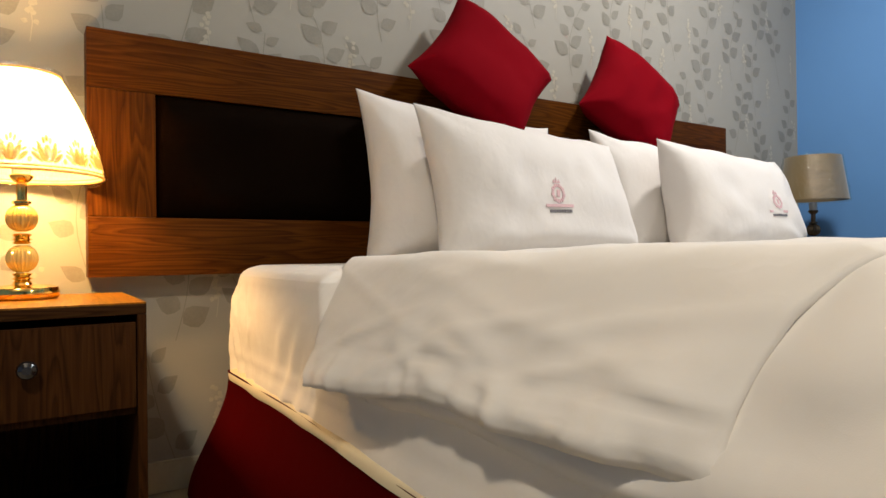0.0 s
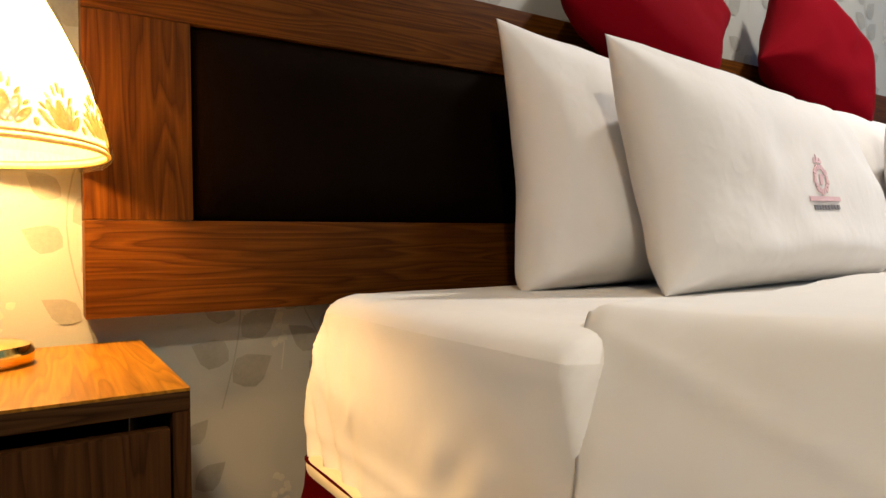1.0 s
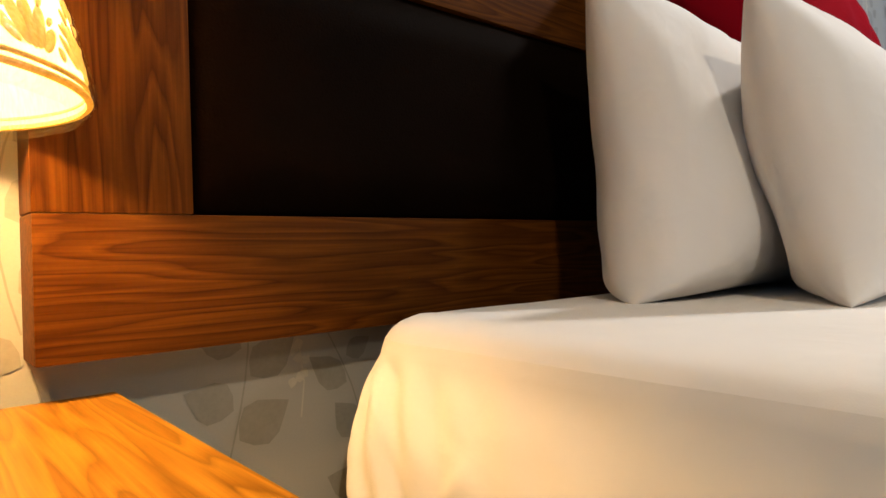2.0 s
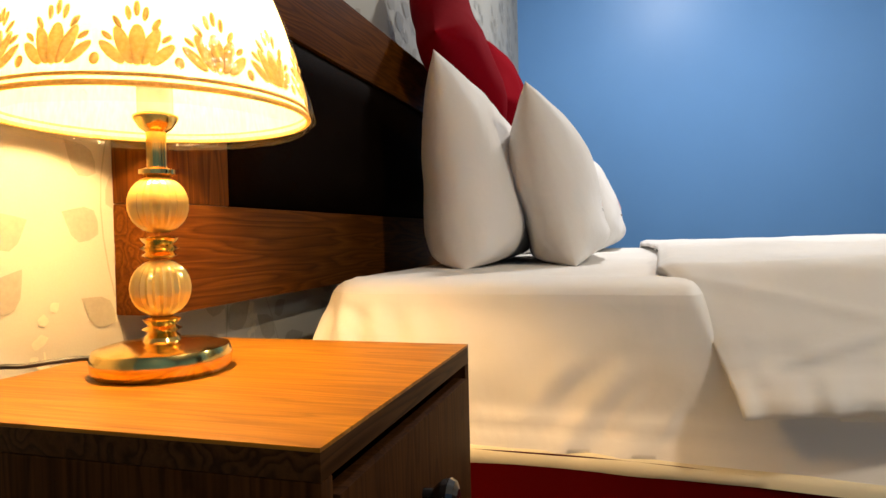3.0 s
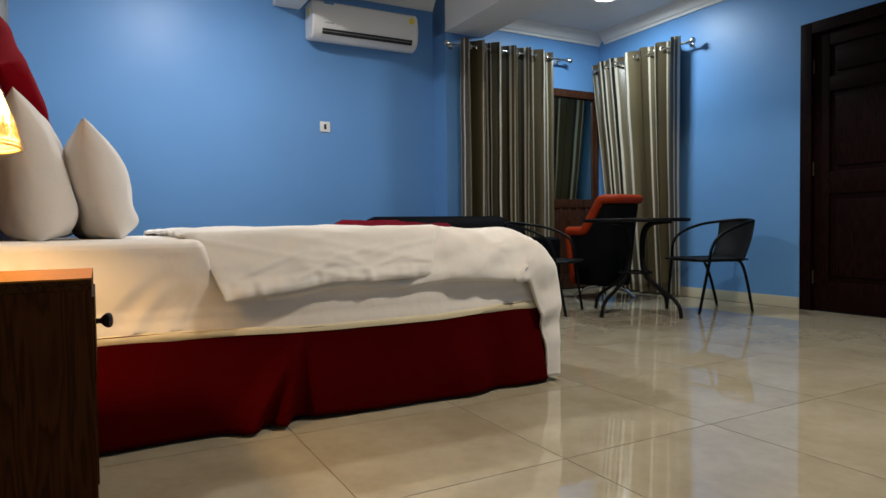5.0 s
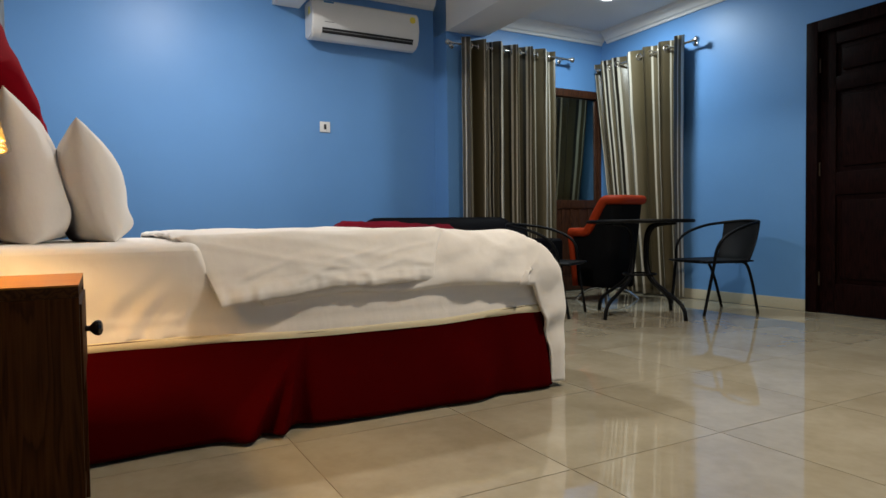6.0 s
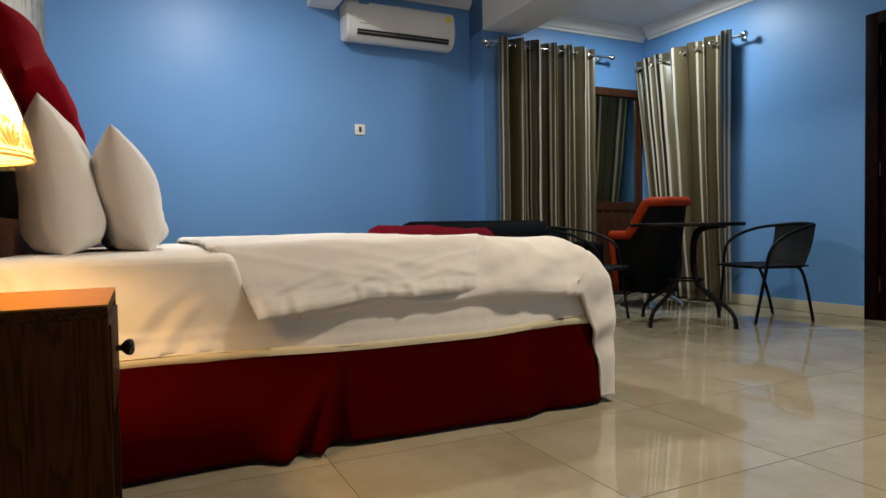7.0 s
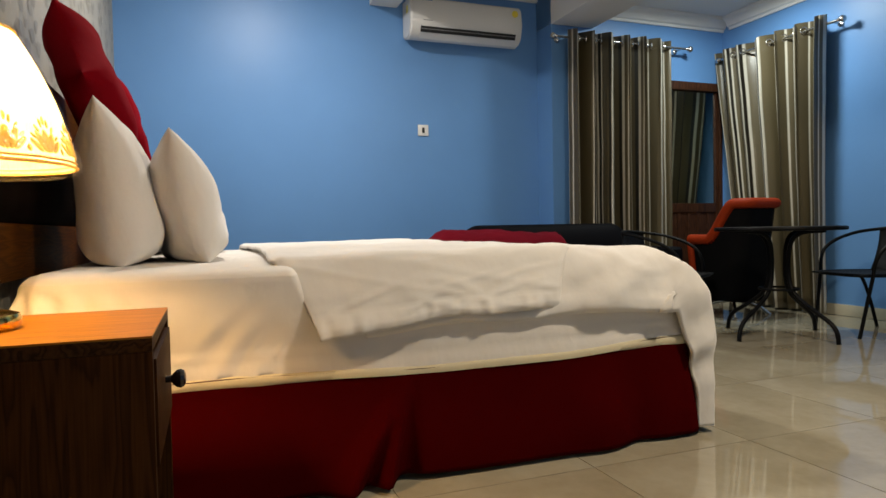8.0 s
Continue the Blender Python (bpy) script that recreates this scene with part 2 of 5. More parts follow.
def shade_material():
    """Thin ivory cloth that the bulb shines through."""
    m, nodes, links, sh = material("ivory_lampshade_cloth")
    nodes.remove(sh)
    out = nodes["Material Output"]
    d, t, mx = nodes.new("ShaderNodeBsdfDiffuse"), nodes.new("ShaderNodeBsdfTranslucent"), nodes.new("ShaderNodeMixShader")
    f = noise_tex(nodes, links, coords(nodes, links, (1, 1, 0.2)), 260, 2)
    col = ramp(nodes, links, f, [(0.3, (0.80, 0.72, 0.52)), (0.7, (0.90, 0.84, 0.66))])
    for s in (d, t):
        links.new(col, s.inputs[0])
    mx.inputs[0].default_value = 0.55
    links.new(d.outputs[0], mx.inputs[1])
    links.new(t.outputs[0], mx.inputs[2])
    links.new(mx.outputs[0], out.inputs[0])
    return m


def lace_material():
    m, nodes, links, sh = material("gold_embossed_lace")
    nodes.remove(sh)
    out = nodes["Material Output"]
    d, t, mx = nodes.new("ShaderNodeBsdfDiffuse"), nodes.new("ShaderNodeBsdfTranslucent"), nodes.new("ShaderNodeMixShader")
    f = noise_tex(nodes, links, coords(nodes, links), 300, 2)
    col = ramp(nodes, links, f, [(0.3, (0.78, 0.56, 0.17)), (0.7, (0.90, 0.72, 0.32))])
    for s in (d, t):
        links.new(col, s.inputs[0])
    mx.inputs[0].default_value = 0.55
    links.new(d.outputs[0], mx.inputs[1])
    links.new(t.outputs[0], mx.inputs[2])
    links.new(mx.outputs[0], out.inputs[0])
    return m


def film_material(name):
    """Clear wrapping film."""
    m, nodes, links, sh = material(name)
    nodes.remove(sh)
    out = nodes["Material Output"]
    g, t, mx = nodes.new("ShaderNodeBsdfGlossy"), nodes.new("ShaderNodeBsdfTransparent"), nodes.new("ShaderNodeMixShader")
    g.inputs["Roughness"].default_value = 0.12
    t.inputs[0].default_value = (0.95, 0.94, 0.90, 1)
    b = nodes.new("ShaderNodeBump")
    b.inputs["Strength"].default_value, b.inputs["Distance"].default_value = 0.8, 0.01
    links.new(noise_tex(nodes, links, coords(nodes, links), 38, 3), b.inputs["Height"])
    links.new(b.outputs[0], g.inputs["Normal"])
    mx.inputs[0].default_value = 0.10
    links.new(t.outputs[0], mx.inputs[1])
    links.new(g.outputs[0], mx.inputs[2])
    links.new(mx.outputs[0], out.inputs[0])
    return m


def glass_material(name, tint, rough=0.02):
    m, nodes, links, sh = material(name)
    sh.inputs["Base Color"].default_value = (*tint, 1)
    sh.inputs["Roughness"].default_value = rough
    sh.inputs["Transmission Weight"].default_value = 1.0
    sh.inputs["IOR"].default_value = 1.46
    return m


def glow(name, colour, strength):
    m, nodes, links, sh = material(name)
    sh.inputs["Base Color"].default_value = (0.8, 0.8, 0.8, 1)
    sh.inputs["Emission Color"].default_value = (*colour, 1)
    sh.inputs["Emission Strength"].default_value = strength
    return m


TILE, CURTAIN, SHADE, LACE = floor_tile_material(), curtain_material(), shade_material(), lace_material()
FILM = film_material("clear_film")
GLASS = glass_material("window_glass", (0.9, 0.94, 0.92))
SOLAR_GLASS = plain("dark_solar_glass", (0.62, 0.68, 0.64), 0.04, 1.0, vary=0.05, relief=0.0)
AMBER = plain("pearly_amber_glass", (0.90, 0.62, 0.17), 0.18, 0.45, vary=0.08, big=20, small=120, relief=0.05, coat=0.4)
BULB = glow("lit_bulb", (1.0, 0.72, 0.36), 30)
PANEL_GLOW = glow("lit_ceiling_panel", (0.92, 0.96, 1.0), 14)


# ---- building helpers ----
def thing(name, place=(0, 0, 0), label="", category="", group="", kind="", rz=0):
    ob = new(name)
    ob.empty_display_size = 0.1
    ob.matrix_world = pose(*place, 0, 0, rz)
    return tagged(ob, label, category, group, kind)


def finish(name, bm, mat, smooth=40):
    bmesh.ops.recalc_face_normals(bm, faces=bm.faces)
    me = bpy.data.meshes.new(name)
    bm.to_mesh(me)
    bm.free()
    me.materials.append(mat)
    if smooth:
        for p in me.polygons:
            p.use_smooth = True
        me.set_sharp_from_angle(angle=radians(smooth))
    return me


def part(name, bm, mat, parent, label="", smooth=40):
    ob = new(name, finish(name, bm, mat, smooth))
    ob.parent = parent
    if label:
        ob["label"] = label
    return ob


def solid(name, bm, mat, label="", category="", group="", kind="", smooth=40):
    return tagged(new(name, finish(name, bm, mat, smooth)), label, category, group, kind)


def box(bm, lo, hi, bevel=0.0, segs=2):
    c = [(a + b) / 2 for a, b in zip(lo, hi)]
    s = [b - a for a, b in zip(lo, hi)]
    r = bmesh.ops.create_cube(bm, size=1, matrix=Matrix.Translation(c) @ Matrix.Diagonal((*s, 1)))
    if bevel:
        vs = set(r["verts"])
        es = [e for e in bm.edges if e.verts[0] in vs and e.verts[1] in vs]
        bmesh.ops.bevel(bm, geom=es, offset=bevel, segments=segs, affect="EDGES", profile=0.7)
    return bm


def boxes(*items, bevel=0.0, segs=2):
    bm = bmesh.new()
    for lo, hi in items:
        one = bmesh.new()
        box(one, lo, hi, bevel, segs)
        merge(bm, one)
    return bm


def merge(bm, other, m=None):
    if m is not None:
        bmesh.ops.transform(other, matrix=m, verts=other.verts)
    me = bpy.data.meshes.new("tmp")
    other.to_mesh(me)
    other.free()
    bm.from_mesh(me)
    bpy.data.meshes.remove(me)
    return bm


def lathe(profile, segs=32, rib=0, depth=0.0, centre=(0, 0, 0)):
    """A turned shape from (radius, height, ribbed) rows."""
    bm = bmesh.new()
    rings = []
    for row in profile:
        r, z = row[0], row[1]
        k = row[2] if len(row) > 2 else 0
        ring = []
        for i in range(segs):
            a = 2 * math.pi * i / segs
            rr = r * (1 + k * depth * math.cos(rib * a))
            ring.append(bm.verts.new((centre[0] + rr * math.cos(a), centre[1] + rr * math.sin(a), centre[2] + z)))
        rings.append(ring)
    for a, b in zip(rings, rings[1:]):
        for i in range(segs):
            bm.faces.new((a[i], a[(i + 1) % segs], b[(i + 1) % segs], b[i]))
    bm.faces.new(rings[0][::-1])
    bm.faces.new(rings[-1])
    return bm


def tube(points, radius, segs=8, steps=6, closed=False):
    """A bent pipe through points, smoothed."""
    pts = [Vector(p) for p in points]
    path = []
    n = len(pts)
    for i in range(n if closed else n - 1):
        p0, p1 = pts[i - 1] if (i or closed) else pts[0], pts[i]
        p2 = pts[(i + 1) % n]
        p3 = pts[(i + 2) % n] if (closed or i + 2 < n) else pts[-1]
        for k in range(steps):
            t = k / steps
            path.append(0.5 * (2 * p1 + (p2 - p0) * t + (2 * p0 - 5 * p1 + 4 * p2 - p3) * t * t + (3 * p1 - p0 - 3 * p2 + p3) * t ** 3))
    if not closed:
        path.append(pts[-1])
    bm = bmesh.new()
    rings, up = [], Vector((0.31, 0.17, 0.93))
    for i, p in enumerate(path):
        a = path[i - 1] if (i or closed) else path[0]
        b = path[(i + 1) % len(path)] if (closed or i + 1 < len(path)) else path[-1]
        d = (b - a).normalized()
        side = d.cross(up)
        if side.length < 1e-3:
            side = d.cross(Vector((1, 0, 0)))
        side.normalize()
        up = side.cross(d)
        rings.append([bm.verts.new(p + radius * (math.cos(2 * math.pi * k / segs) * side + math.sin(2 * math.pi * k / segs) * up)) for k in range(segs)])
    pairs = list(zip(rings, rings[1:])) + ([(rings[-1], rings[0])] if closed else [])
    for a, b in pairs:
        for k in range(segs):
            bm.faces.new((a[k], a[(k + 1) % segs], b[(k + 1) % segs], b[k]))
    if not closed:
        bm.faces.new(rings[0][::-1])
        bm.faces.new(rings[-1])
    return bm


def sheet(nu, nv, f, uv=None):
    """A cloth grid from f(i / nu, j / nv)."""
    bm = bmesh.new()
    g = [[bm.verts.new(f(i / nu, j / nv)) for j in range(nv + 1)] for i in range(nu + 1)]
    layer = bm.loops.layers.uv.new("cloth") if uv else None
    for i in range(nu):
        for j in range(nv):
            face = bm.faces.new((g[i][j], g[i + 1][j], g[i + 1][j + 1], g[i][j + 1]))
            if uv:
                for lp, (a, b) in zip(face.loops, ((i, j), (i + 1, j), (i + 1, j + 1), (i, j + 1))):
                    lp[layer].uv = uv(a / nu, b / nv)
    return bm


def thicken(ob, depth, offset=-1):
    md = ob.modifiers.new("cloth_thickness", "SOLIDIFY")
    md.thickness, md.offset = depth, offset
    return ob


def sm(x):
    x = max(0.0, min(1.0, x))
    return x * x * (3 - 2 * x)


def wob(x, y, z, s):
    return noise.noise(Vector((x * s, y * s, z * s)))


def prism(bm, outline, axis, lo, hi):
    """Extrudes an outline of 2D points along an axis."""
    def at(p, h):
        return {"x": (h, p[0], p[1]), "y": (p[0], h, p[1]), "z": (p[0], p[1], h)}[axis]
    a, b = [bm.verts.new(at(p, lo)) for p in outline], [bm.verts.new(at(p, hi)) for p in outline]
    n = len(outline)
    for i in range(n):
        bm.faces.new((a[i], a[(i + 1) % n], b[(i + 1) % n], b[i]))
    bm.faces.new(a[::-1])
    bm.faces.new(b)
    return bm


# ---- the room's shell ----
WX0, WX1, WXA = -2.6, 3.80, 3.55      # west wall, east wall, east wall of the window alcove
WY0, WY1, STEP = -3.31, 1.85, -1.475   # south wall, headboard wall, where the alcove begins
DX0, DX1, DZ = 0.42, 1.365, 2.12      # door opening
BY0, BY1, BZ = -3.30, -2.56, 2.04     # balcony door opening

wall_north = solid("wall_north", boxes(((WX0 - 0.15, WY1, 0), (WX1 + 0.15, WY1 + 0.15, 2.95))), PAPER, "cream wallpapered wall with grey leaf sprigs behind the headboard", "wall", kind="structure", smooth=0)
solid("wall_east", boxes(((WX1, STEP, 0), (WX1 + 0.15, WY1, 2.95))), BLUE, "satin sky-blue painted wall below the air conditioner", "wall", kind="structure", smooth=0)
solid("wall_alcove", boxes(((WXA, BY1, 0), (WX1 + 0.15, STEP, 2.95)), ((WXA, WY0, 0), (WX1 + 0.15, BY0, 2.95)), ((WXA, BY0, BZ), (WX1 + 0.15, BY1, 2.95))), BLUE, "satin sky-blue wall round the balcony door", "wall", kind="structure", smooth=0)
solid("wall_south", boxes(((DX1, WY0 - 0.15, 0), (WX1 + 0.15, WY0, 2.95)), ((WX0 - 0.15, WY0 - 0.15, 0), (DX0, WY0, 2.95)), ((DX0, WY0 - 0.15, DZ), (DX1, WY0, 2.95))), BLUE, "satin sky-blue wall beside the dark door", "wall", kind="structure", smooth=0)
solid("wall_west", boxes(((WX0 - 0.15, WY0, 0), (WX0, WY1, 2.95))), BLUE, "plain sky-blue painted wall", "wall", kind="structure", smooth=0)
solid("ceiling", boxes(((WX0, -1.9, CEIL), (WX1, WY1, 2.95)), ((WX0, WY0, CEIL_ALCOVE), (WX1, -1.9, 2.95))), WHITE_PAINT, "white painted ceiling", "ceiling", kind="structure", smooth=0)
solid("beam", boxes(((WX0, -0.205, 2.515), (WX1, 0.02, CEIL)), bevel=0.004), WHITE_PAINT, "white painted ceiling beam over the bed", "beam", kind="structure")
solid("beam", boxes(((WX0, -1.88, 2.43), (WX1, STEP, CEIL)), bevel=0.004), WHITE_PAINT, "white painted ceiling beam before the window alcove", "beam", kind="structure")


def cornice(axis, lo, hi, at, side, top, name="cornice"):
    """A stepped plaster moulding under the ceiling, along one wall."""
    prof = [(0, 0), (0, -0.115), (0.014, -0.115), (0.022, -0.095), (0.040, -0.085), (0.060, -0.045), (0.085, -0.028), (0.092, -0.010), (0.092, 0)]
    bm = prism(bmesh.new(), [(at + side * a, top - 0.002 + b) for a, b in prof], axis, lo, hi)
    return solid(name, bm, WHITE_PAINT, "white plaster cornice under the ceiling", "cornice", kind="structure", smooth=30)


cornice("y", -1.50, -0.21, WX1, -1, CEIL)
cornice("y", 0.03, WY1, WX1, -1, CEIL)
cornice("x", WX0, WX1 - 0.1, WY1, -1, CEIL)
cornice("y", WY0, -1.89, WXA, -1, CEIL_ALCOVE)
cornice("x", WX0, WXA - 0.095, WY0, 1, CEIL_ALCOVE)


def skirting(lo, hi):
    return solid("baseboard", boxes((lo, hi), bevel=0.003), TILE_SKIRT, "beige ceramic tile skirting with a pale top edge", "skirting", kind="structure")


skirting((DX1 + 0.002, WY0, 0.002), (WXA, WY0 + 0.012, 0.088))
skirting((WX0, WY0, 0.002), (DX0 - 0.002, WY0 + 0.012, 0.088))
skirting((WX0, WY1 - 0.012, 0.002), (WX1, WY1, 0.088))
skirting((WX1 - 0.012, STEP, 0.002), (WX1, WY1 - 0.013, 0.088))
skirting((WXA - 0.012, BY1 + 0.07, 0.002), (WXA, STEP, 0.088))
skirting((WXA - 0.010, STEP + 0.001, 0.002), (WX1 - 0.013, STEP + 0.012, 0.088))


def ceiling_light(name, place, r, label):
    t = thing(name, place, label, "ceiling light", "ceiling lights")
    part("rim", lathe([(r + 0.028, 0), (r + 0.030, -0.008), (r + 0.018, -0.018), (r, -0.020), (r, -0.004)], 40), WHITE_PLASTIC, t)
    part("diffuser", lathe([(r - 0.002, -0.010), (r - 0.002, -0.014), (r * 0.6, -0.020), (0.01, -0.022)], 40), PANEL_GLOW, t, "glowing white diffuser")
    return t


ceiling_light("ceiling_light", (*MAIN_LAMP, CEIL), 0.13, "round white lit ceiling light over the bed")
# Invented fixture out of view, to go with the west fill light.
ceiling_light("ceiling_light", (*WEST_FILL, CEIL), 0.13, "added round white lit ceiling light beside the bed, out of view")
ceiling_light("ceiling_light", (*ALCOVE_LAMP, CEIL_ALCOVE), 0.10, "round white lit ceiling light in the window alcove")


# ---- headboard ----
HX0, HX1, HY0, HZ0, HZ1 = 0.268, 3.00, 1.772, 0.607, 1.25


def headboard():
    t = thing("headboard", ((HX0 + HX1) / 2, 1.81, HZ0), "wide oak-laminate headboard with a dark padded panel, fixed to the wall", "headboard")
    ox, oy, oz = (HX0 + HX1) / 2, 1.81, HZ0

    def b(x0, y0, z0, x1, y1, z1, bev=0.003):
        return boxes(((x0 - ox, y0 - oy, z0 - oz), (x1 - ox, y1 - oy, z1 - oz)), bevel=bev)
    part("top_rail", b(HX0, HY0, 1.097, HX1, 1.85, HZ1), WOOD_X, t)
    part("bottom_rail", b(HX0, HY0, HZ0, HX1, 1.85, 0.763), WOOD_X, t)
    part("stile", b(HX0, HY0 + 0.002, 0.7635, 0.430, 1.85, 1.0965), WOOD_Z, t)
    part("stile", b(2.838, HY0 + 0.002, 0.7635, HX1, 1.85, 1.0965), WOOD_Z, t)

    def pad(u, v):
        x, z = 0.431 + u * 2.406, 0.764 + v * 0.332
        edge = min(1.0, min(u * 2.406, (1 - u) * 2.406, v * 0.332, (1 - v) * 0.332) / 0.075)
        return (x - ox, HY0 + 0.028 - 0.032 * (1 - (1 - edge) ** 2.2) + 0.0015 * wob(x, 0, z, 9) - oy, z - oz)
    p = part("padded_panel", sheet(90, 26, pad), LEATHER, t, "dark brown padded leatherette panel", 60)
    thicken(p, 0.012, 1)


headboard()


# ---- bed ----
BX0, BX1, BYF, BYH = 0.610, 2.66, -0.285, 1.750


def outline(x0, x1, y0, y1, r, n):
    """Points round a rectangle with round corners, at even steps, with their outward normals."""
    pts = []
    for cx, cy, a0 in ((x1 - r, y1 - r, 0), (x0 + r, y1 - r, 90), (x0 + r, y0 + r, 180), (x1 - r, y0 + r, 270)):
        for k in range(9):
            a = radians(a0 + k * 90 / 8)
            pts.append((cx + r * math.cos(a), cy + r * math.sin(a), math.cos(a), math.sin(a)))
    pts.append(pts[0])
    seg = [math.dist(p[:2], q[:2]) for p, q in zip(pts, pts[1:])]
    total, res, i, acc = sum(seg), [], 0, 0.0
    for k in range(n):
        s = total * k / n
        while acc + seg[i] < s:
            acc += seg[i]
            i += 1
        f = (s - acc) / seg[i] if seg[i] else 0
        res.append(tuple(a + (b - a) * f for a, b in zip(pts[i], pts[i + 1])) + (s,))
    return res


def wrap(path, levels, push, cap=True):
    """A skin round a path: levels of (height, inset), push(x, y, z) moves it outward."""
    bm = bmesh.new()
    rings = []
    for z, inset in levels:
        ring = []
        for x, y, nx, ny, s in path:
            d = push(x, y, z) - inset
            ring.append(bm.verts.new((x + nx * d, y + ny * d, z)))
        rings.append(ring)
    n = len(path)
    for a, b in zip(rings, rings[1:]):
        for i in range(n):
            bm.faces.new((a[i], a[(i + 1) % n], b[(i + 1) % n], b[i]))
    if cap:
        bm.faces.new(rings[-1])
    return bm


def sag(y):
    """Height of the mattress's lower edge along the bed, which dips in the middle."""
    return 0.331 + 0.019 * sm((y - 0.60) / 0.65) + 0.022 * sm((0.25 - y) / 0.45)


def bed():
    t = thing("bed", (0, 0, 0), "divan bed base with a crimson skirt and cream piping", "bed")
    part("base", boxes(((BX0 + 0.03, BYF + 0.03, 0.02), (BX1 - 0.03, BYH - 0.02, 0.312)), bevel=0.01), CREAM, t, "cream upholstered divan box")
    path = outline(BX0 - 0.012, BX1 + 0.012, BYF - 0.012, BYH, 0.05, 420)

    def pipe(x, y, z):
        return 0.003 * wob(x, y, z, 9)
    edge = wrap(path, [(0.312, 0.004), (0.319, -0.002), (0.332, -0.003), (0.341, 0.002), (0.345, 0.018)], pipe)
    for v in edge.verts:
        if v.co.z > 0.315 and v.co.x < 0.9:
            v.co.z += sag(v.co.y) - 0.347
    part("piping", edge, CREAM, t, "cream quilted edge of the base", 60)

    def skirt(x, y, z):
        h = sm((0.335 - z) / 0.335)
        d = 0.006 + 0.042 * h + 0.010 * h * wob(x * 1.0, y * 1.0, 0.3, 2.6)
        if x < 0.8:
            p = max(0.0, min(1.0, (0.300 - z) / 0.28))
            c1, c2, c3 = 0.735 + 0.200 * p, 0.735 + 0.092 * p, 0.735 + 0.022 * p
            d += 0.066 * p * math.exp(-((y - c1) / (0.016 + 0.034 * p)) ** 2) + 0.060 * p * math.exp(-((y - c2) / (0.012 + 0.018 * p)) ** 2)
            d -= 0.034 * p * math.exp(-((y - c3) / (0.014 + 0.030 * p)) ** 2) + 0.022 * p * math.exp(-((y - (c1 + c2) / 2) / (0.010 + 0.016 * p)) ** 2)
            d += 0.022 * h * math.exp(-((y - 0.10) / 0.10) ** 2) - 0.020 * h * math.exp(-((y + 0.05) / 0.06) ** 2)
            d += 0.016 * h * math.exp(-((y - 1.35) / 0.12) ** 2)
        d += 0.060 * h * sm((y - 1.35) / 0.35) * sm((0.66 - x) / 0.05)
        d += 0.004 * h * math.sin(9 * (x + y) + 5 * z)
        return d
    path = outline(BX0 - 0.004, BX1 + 0.004, BYF - 0.004, BYH, 0.04, 640)
    lv = [(0.328, 0.004), (0.326, -0.003)] + [(0.320 - 0.306 * k / 22, 0) for k in range(23)]
    bm = wrap(path, lv, skirt, False)
    for v in bm.verts:
        if v.co.z < 0.10:
            v.co.z += 0.010 * wob(v.co.x, v.co.y, 0, 3.1) * (1 - v.co.z / 0.10) + 0.002
            v.co.z = max(v.co.z, 0.006)
        if v.co.x < 0.9 and v.co.z > 0.30:
            v.co.z += (sag(v.co.y) - 0.017 + 0.004 * sm((v.co.y - 0.75) / 0.5) + 0.004 * sm((0.1 - v.co.y) / 0.3) - 0.322) * sm((v.co.z - 0.29) / 0.03)
    s = part("skirt", bm, RED_SKIRT, t, "crimson gathered bed skirt hanging to the floor", 70)
    thicken(s, 0.003, -1)


bed()


